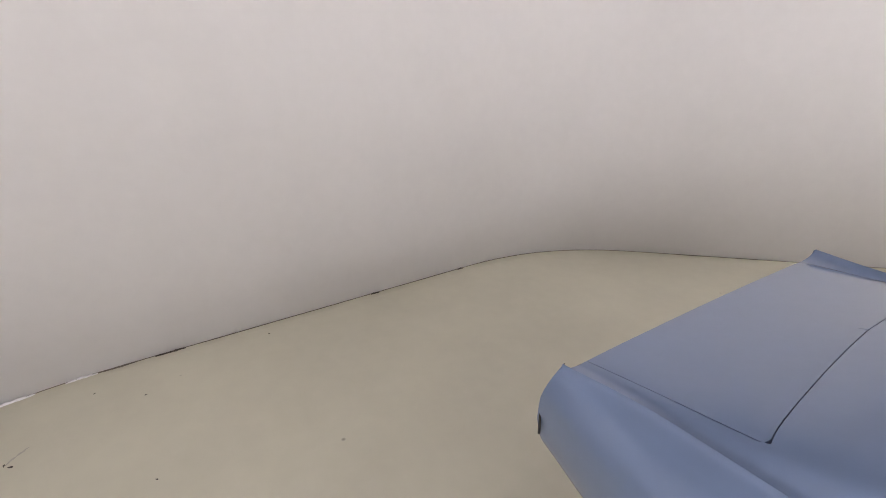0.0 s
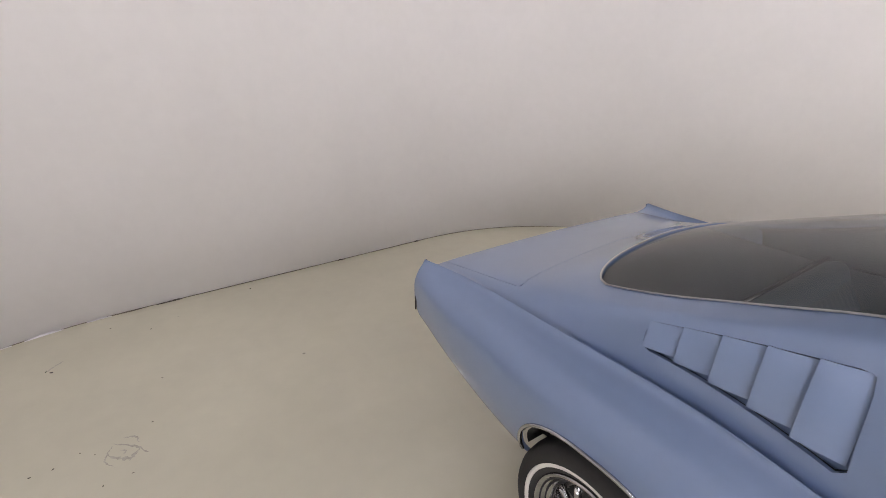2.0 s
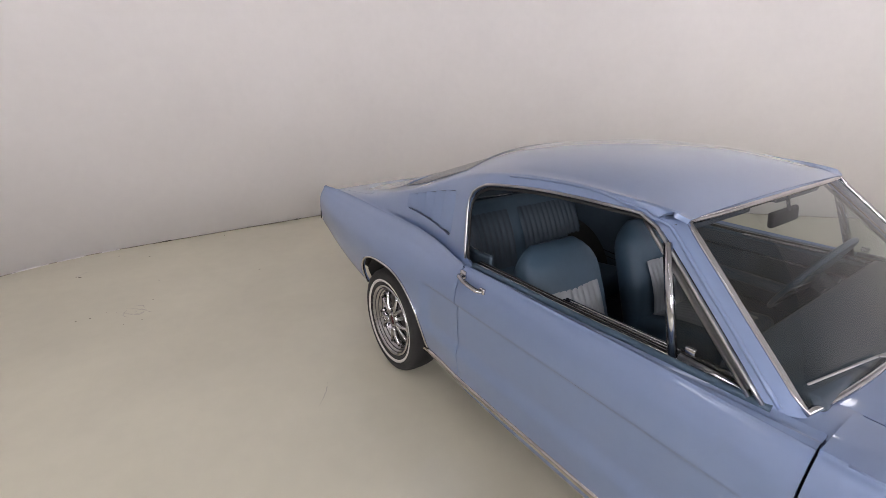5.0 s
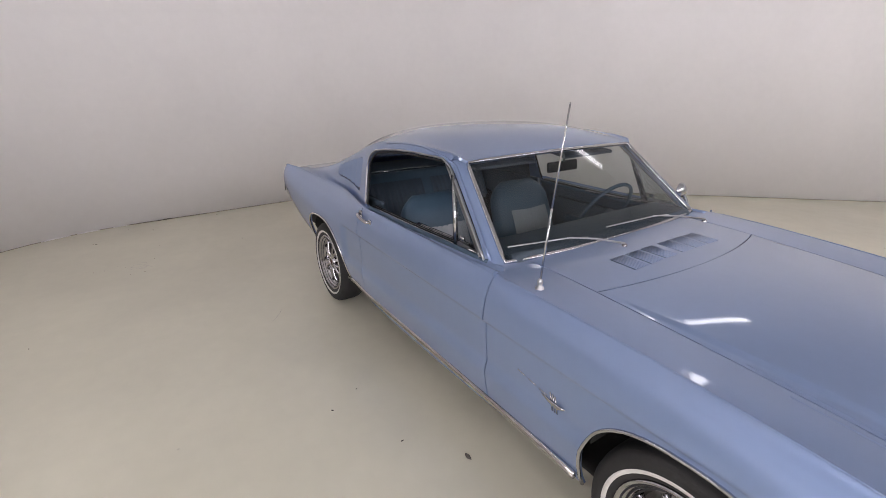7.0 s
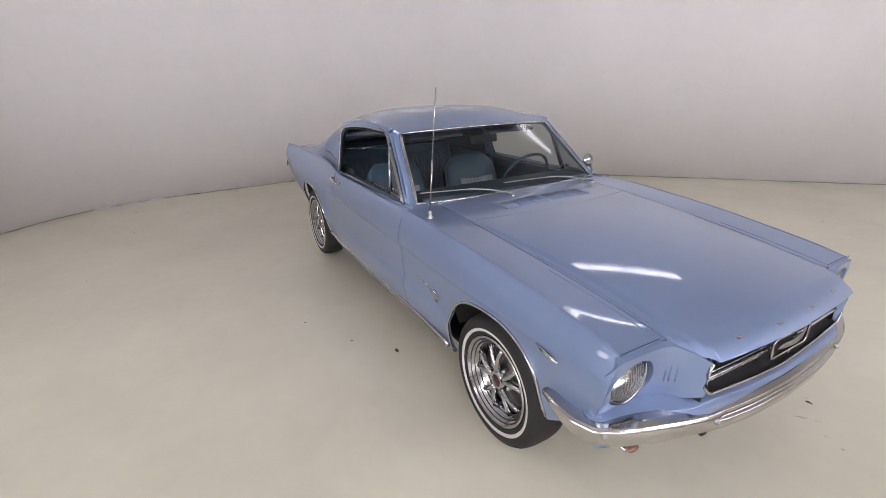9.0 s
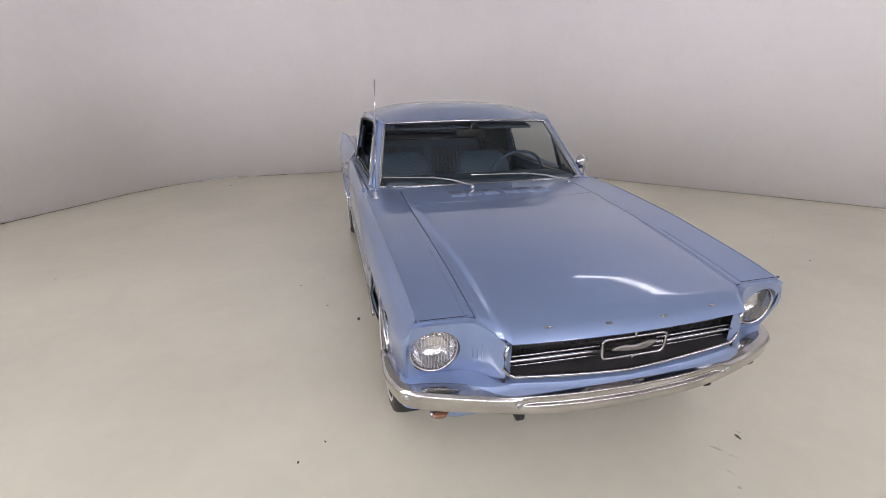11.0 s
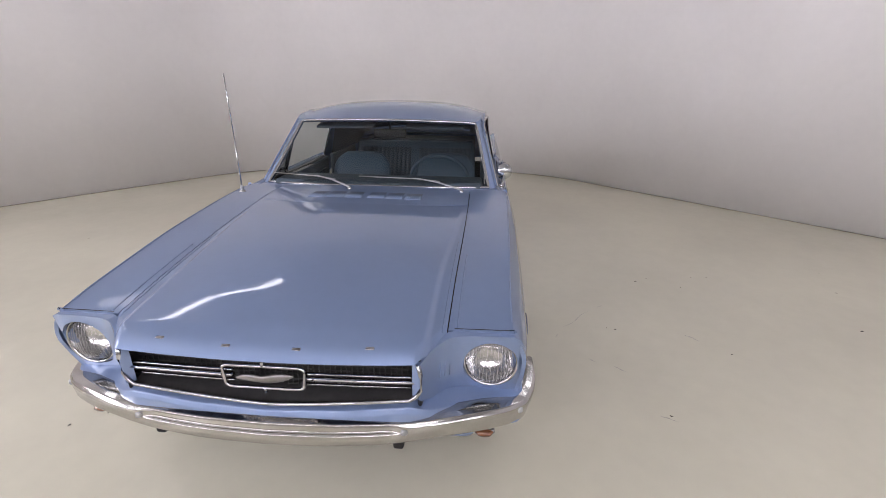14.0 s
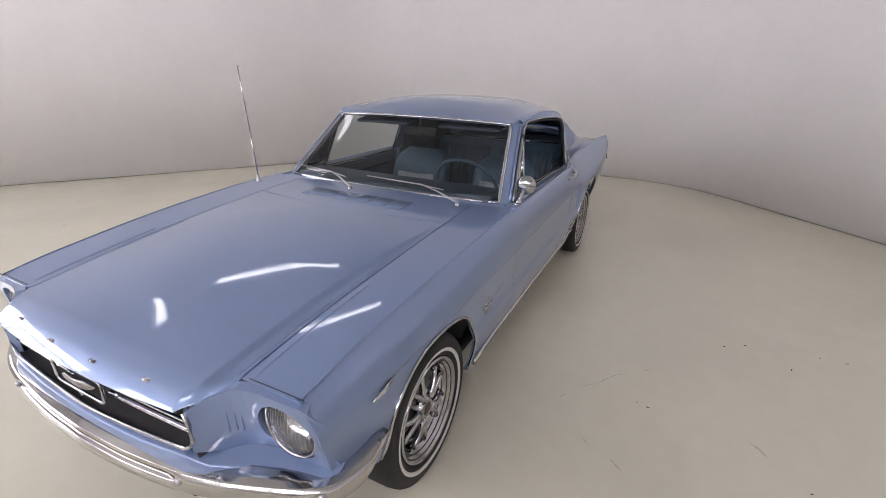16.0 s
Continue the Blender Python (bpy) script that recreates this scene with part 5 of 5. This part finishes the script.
def scuff(path, width, seed):
    """A thin ragged scrape of dirt a hair above the floor."""
    rnd = random.Random(seed)
    bm = bmesh.new()
    pts = spline(path, 8)
    rows = []
    for i, p in enumerate(pts):
        d = pts[min(i + 1, len(pts) - 1)] - pts[max(i - 1, 0)]
        d = d / (np.linalg.norm(d) + 1e-9)
        w = width * (0.25 + rnd.random()) * math.sin(math.pi * (0.04 + 0.92 * i / (len(pts) - 1)))
        off = (rnd.random() - 0.5) * width
        a, b = (p[0] - d[1] * (w + off), p[1] + d[0] * (w + off)), (p[0] + d[1] * (w - off), p[1] - d[0] * (w - off))
        rows.append((bm.verts.new((*a, 0.0012)), bm.verts.new((*b, 0.0012))))
    for p, q in zip(rows, rows[1:]):
        bm.faces.new((p[0], q[0], q[1], p[1]))
    return bm


SCUFF = mat("scuff_dirt", (0.47, 0.44, 0.37), rough=0.8, var=0.3, scale=30)
for i, (path, w) in enumerate([
        ([(-0.678, 1.142), (-0.73, 1.17)], 0.003),
        ([(-0.815, 1.209), (-0.85, 1.255), (-0.903, 1.304), (-1.0, 1.37), (-1.069, 1.446)], 0.003),
        ([(-1.12, 1.50), (-1.15, 1.544)], 0.003),
        ([(-0.79, 1.97), (-0.759, 2.009), (-0.72, 2.03)], 0.007),
        ([(-0.47, 1.30), (-0.43, 1.34)], 0.004),
        ([(-0.40, 1.43), (-0.35, 1.49)], 0.005),
        ([(0.655, 0.56), (0.68, 0.585), (0.70, 0.60)], 0.008),
        ([(0.72, 0.61), (0.75, 0.635)], 0.007),
        ([(0.78, 0.53), (0.82, 0.55)], 0.004),
        ([(-4.281, -2.078), (-4.338, -2.118), (-4.40, -2.11), (-4.441, -2.092)], 0.005),
        ([(-4.475, -2.05), (-4.455, -2.0), (-4.40, -1.985)], 0.006),
        ([(-4.337, -1.99), (-4.31, -2.01), (-4.291, -2.027)], 0.006),
        ([(-4.39, -2.06), (-4.37, -2.04), (-4.35, -2.05)], 0.008),
        ([(-4.40, -2.12), (-4.33, -2.06), (-4.31, -2.02), (-4.36, -1.98)], 0.012),
        ([(-4.46, -2.10), (-4.38, -2.00), (-4.30, -1.95)], 0.008),
        ([(-0.01, 1.54), (0.03, 1.62)], 0.004),
        ([(0.61, 0.755), (0.63, 0.77)], 0.006),
        ([(-5.45, -2.36), (-5.36, -2.44)], 0.008),
        ([(-2.62, -1.30), (-2.72, -1.22), (-2.80, -1.18)], 0.003)]):
    tagged(thing("scuff_mark", scuff(path, w, i), SCUFF, "faint dirty scrape on the studio floor", "scuff mark", "scrapes on the floor", smooth=False))


# ---- loose paint along the foot of the wall
def wall_x(y):
    """Where the back wall stands at this y."""
    pts = sorted((p.y, p.x) for p in ROOM if p.x < -4.3)
    return float(np.interp(y, [p[0] for p in pts], [p[1] for p in pts]))


def sliver(y0, y1, seed):
    """A ragged strip of lifted paint that leans on the wall's foot."""
    rnd = random.Random(seed)
    bm = bmesh.new()
    rows = []
    for i in range(13):
        y = y0 + (y1 - y0) * i / 12
        h = (0.004 + 0.010 * rnd.random()) * math.sin(math.pi * (0.08 + 0.84 * i / 12))
        x = wall_x(y)
        rows.append([bm.verts.new(q) for q in ((x + 0.002, y, 0.004), (x + 0.012 + 0.006 * rnd.random(), y, 0.003), (x + 0.008, y, 0.004 + h))])
    for p, q in zip(rows, rows[1:]):
        for k in range(3):
            bm.faces.new((p[k], q[k], q[(k + 1) % 3], p[(k + 1) % 3]))
    bm.faces.new(rows[0])
    bm.faces.new(rows[-1][::-1])
    bmesh.ops.recalc_face_normals(bm, faces=list(bm.faces))
    return bm


for i, (y0, y1) in enumerate([(-2.60, -2.40), (-2.27, -2.12), (-2.9, -2.66)]):
    thing("paint_flake", sliver(y0, y1, i), WALL, "lifted sliver of white paint at the foot of the wall", "paint flake", "paint flakes by the wall", smooth=False)
for i, (y0, y1) in enumerate([(-1.83, -1.66), (-0.35, -0.28), (0.5, 0.56)]):
    thing("dirt_clump", sliver(y0, y1, i + 7), LEAF, "dark clump of dirt at the foot of the wall", "debris", "dirt by the wall", smooth=False)
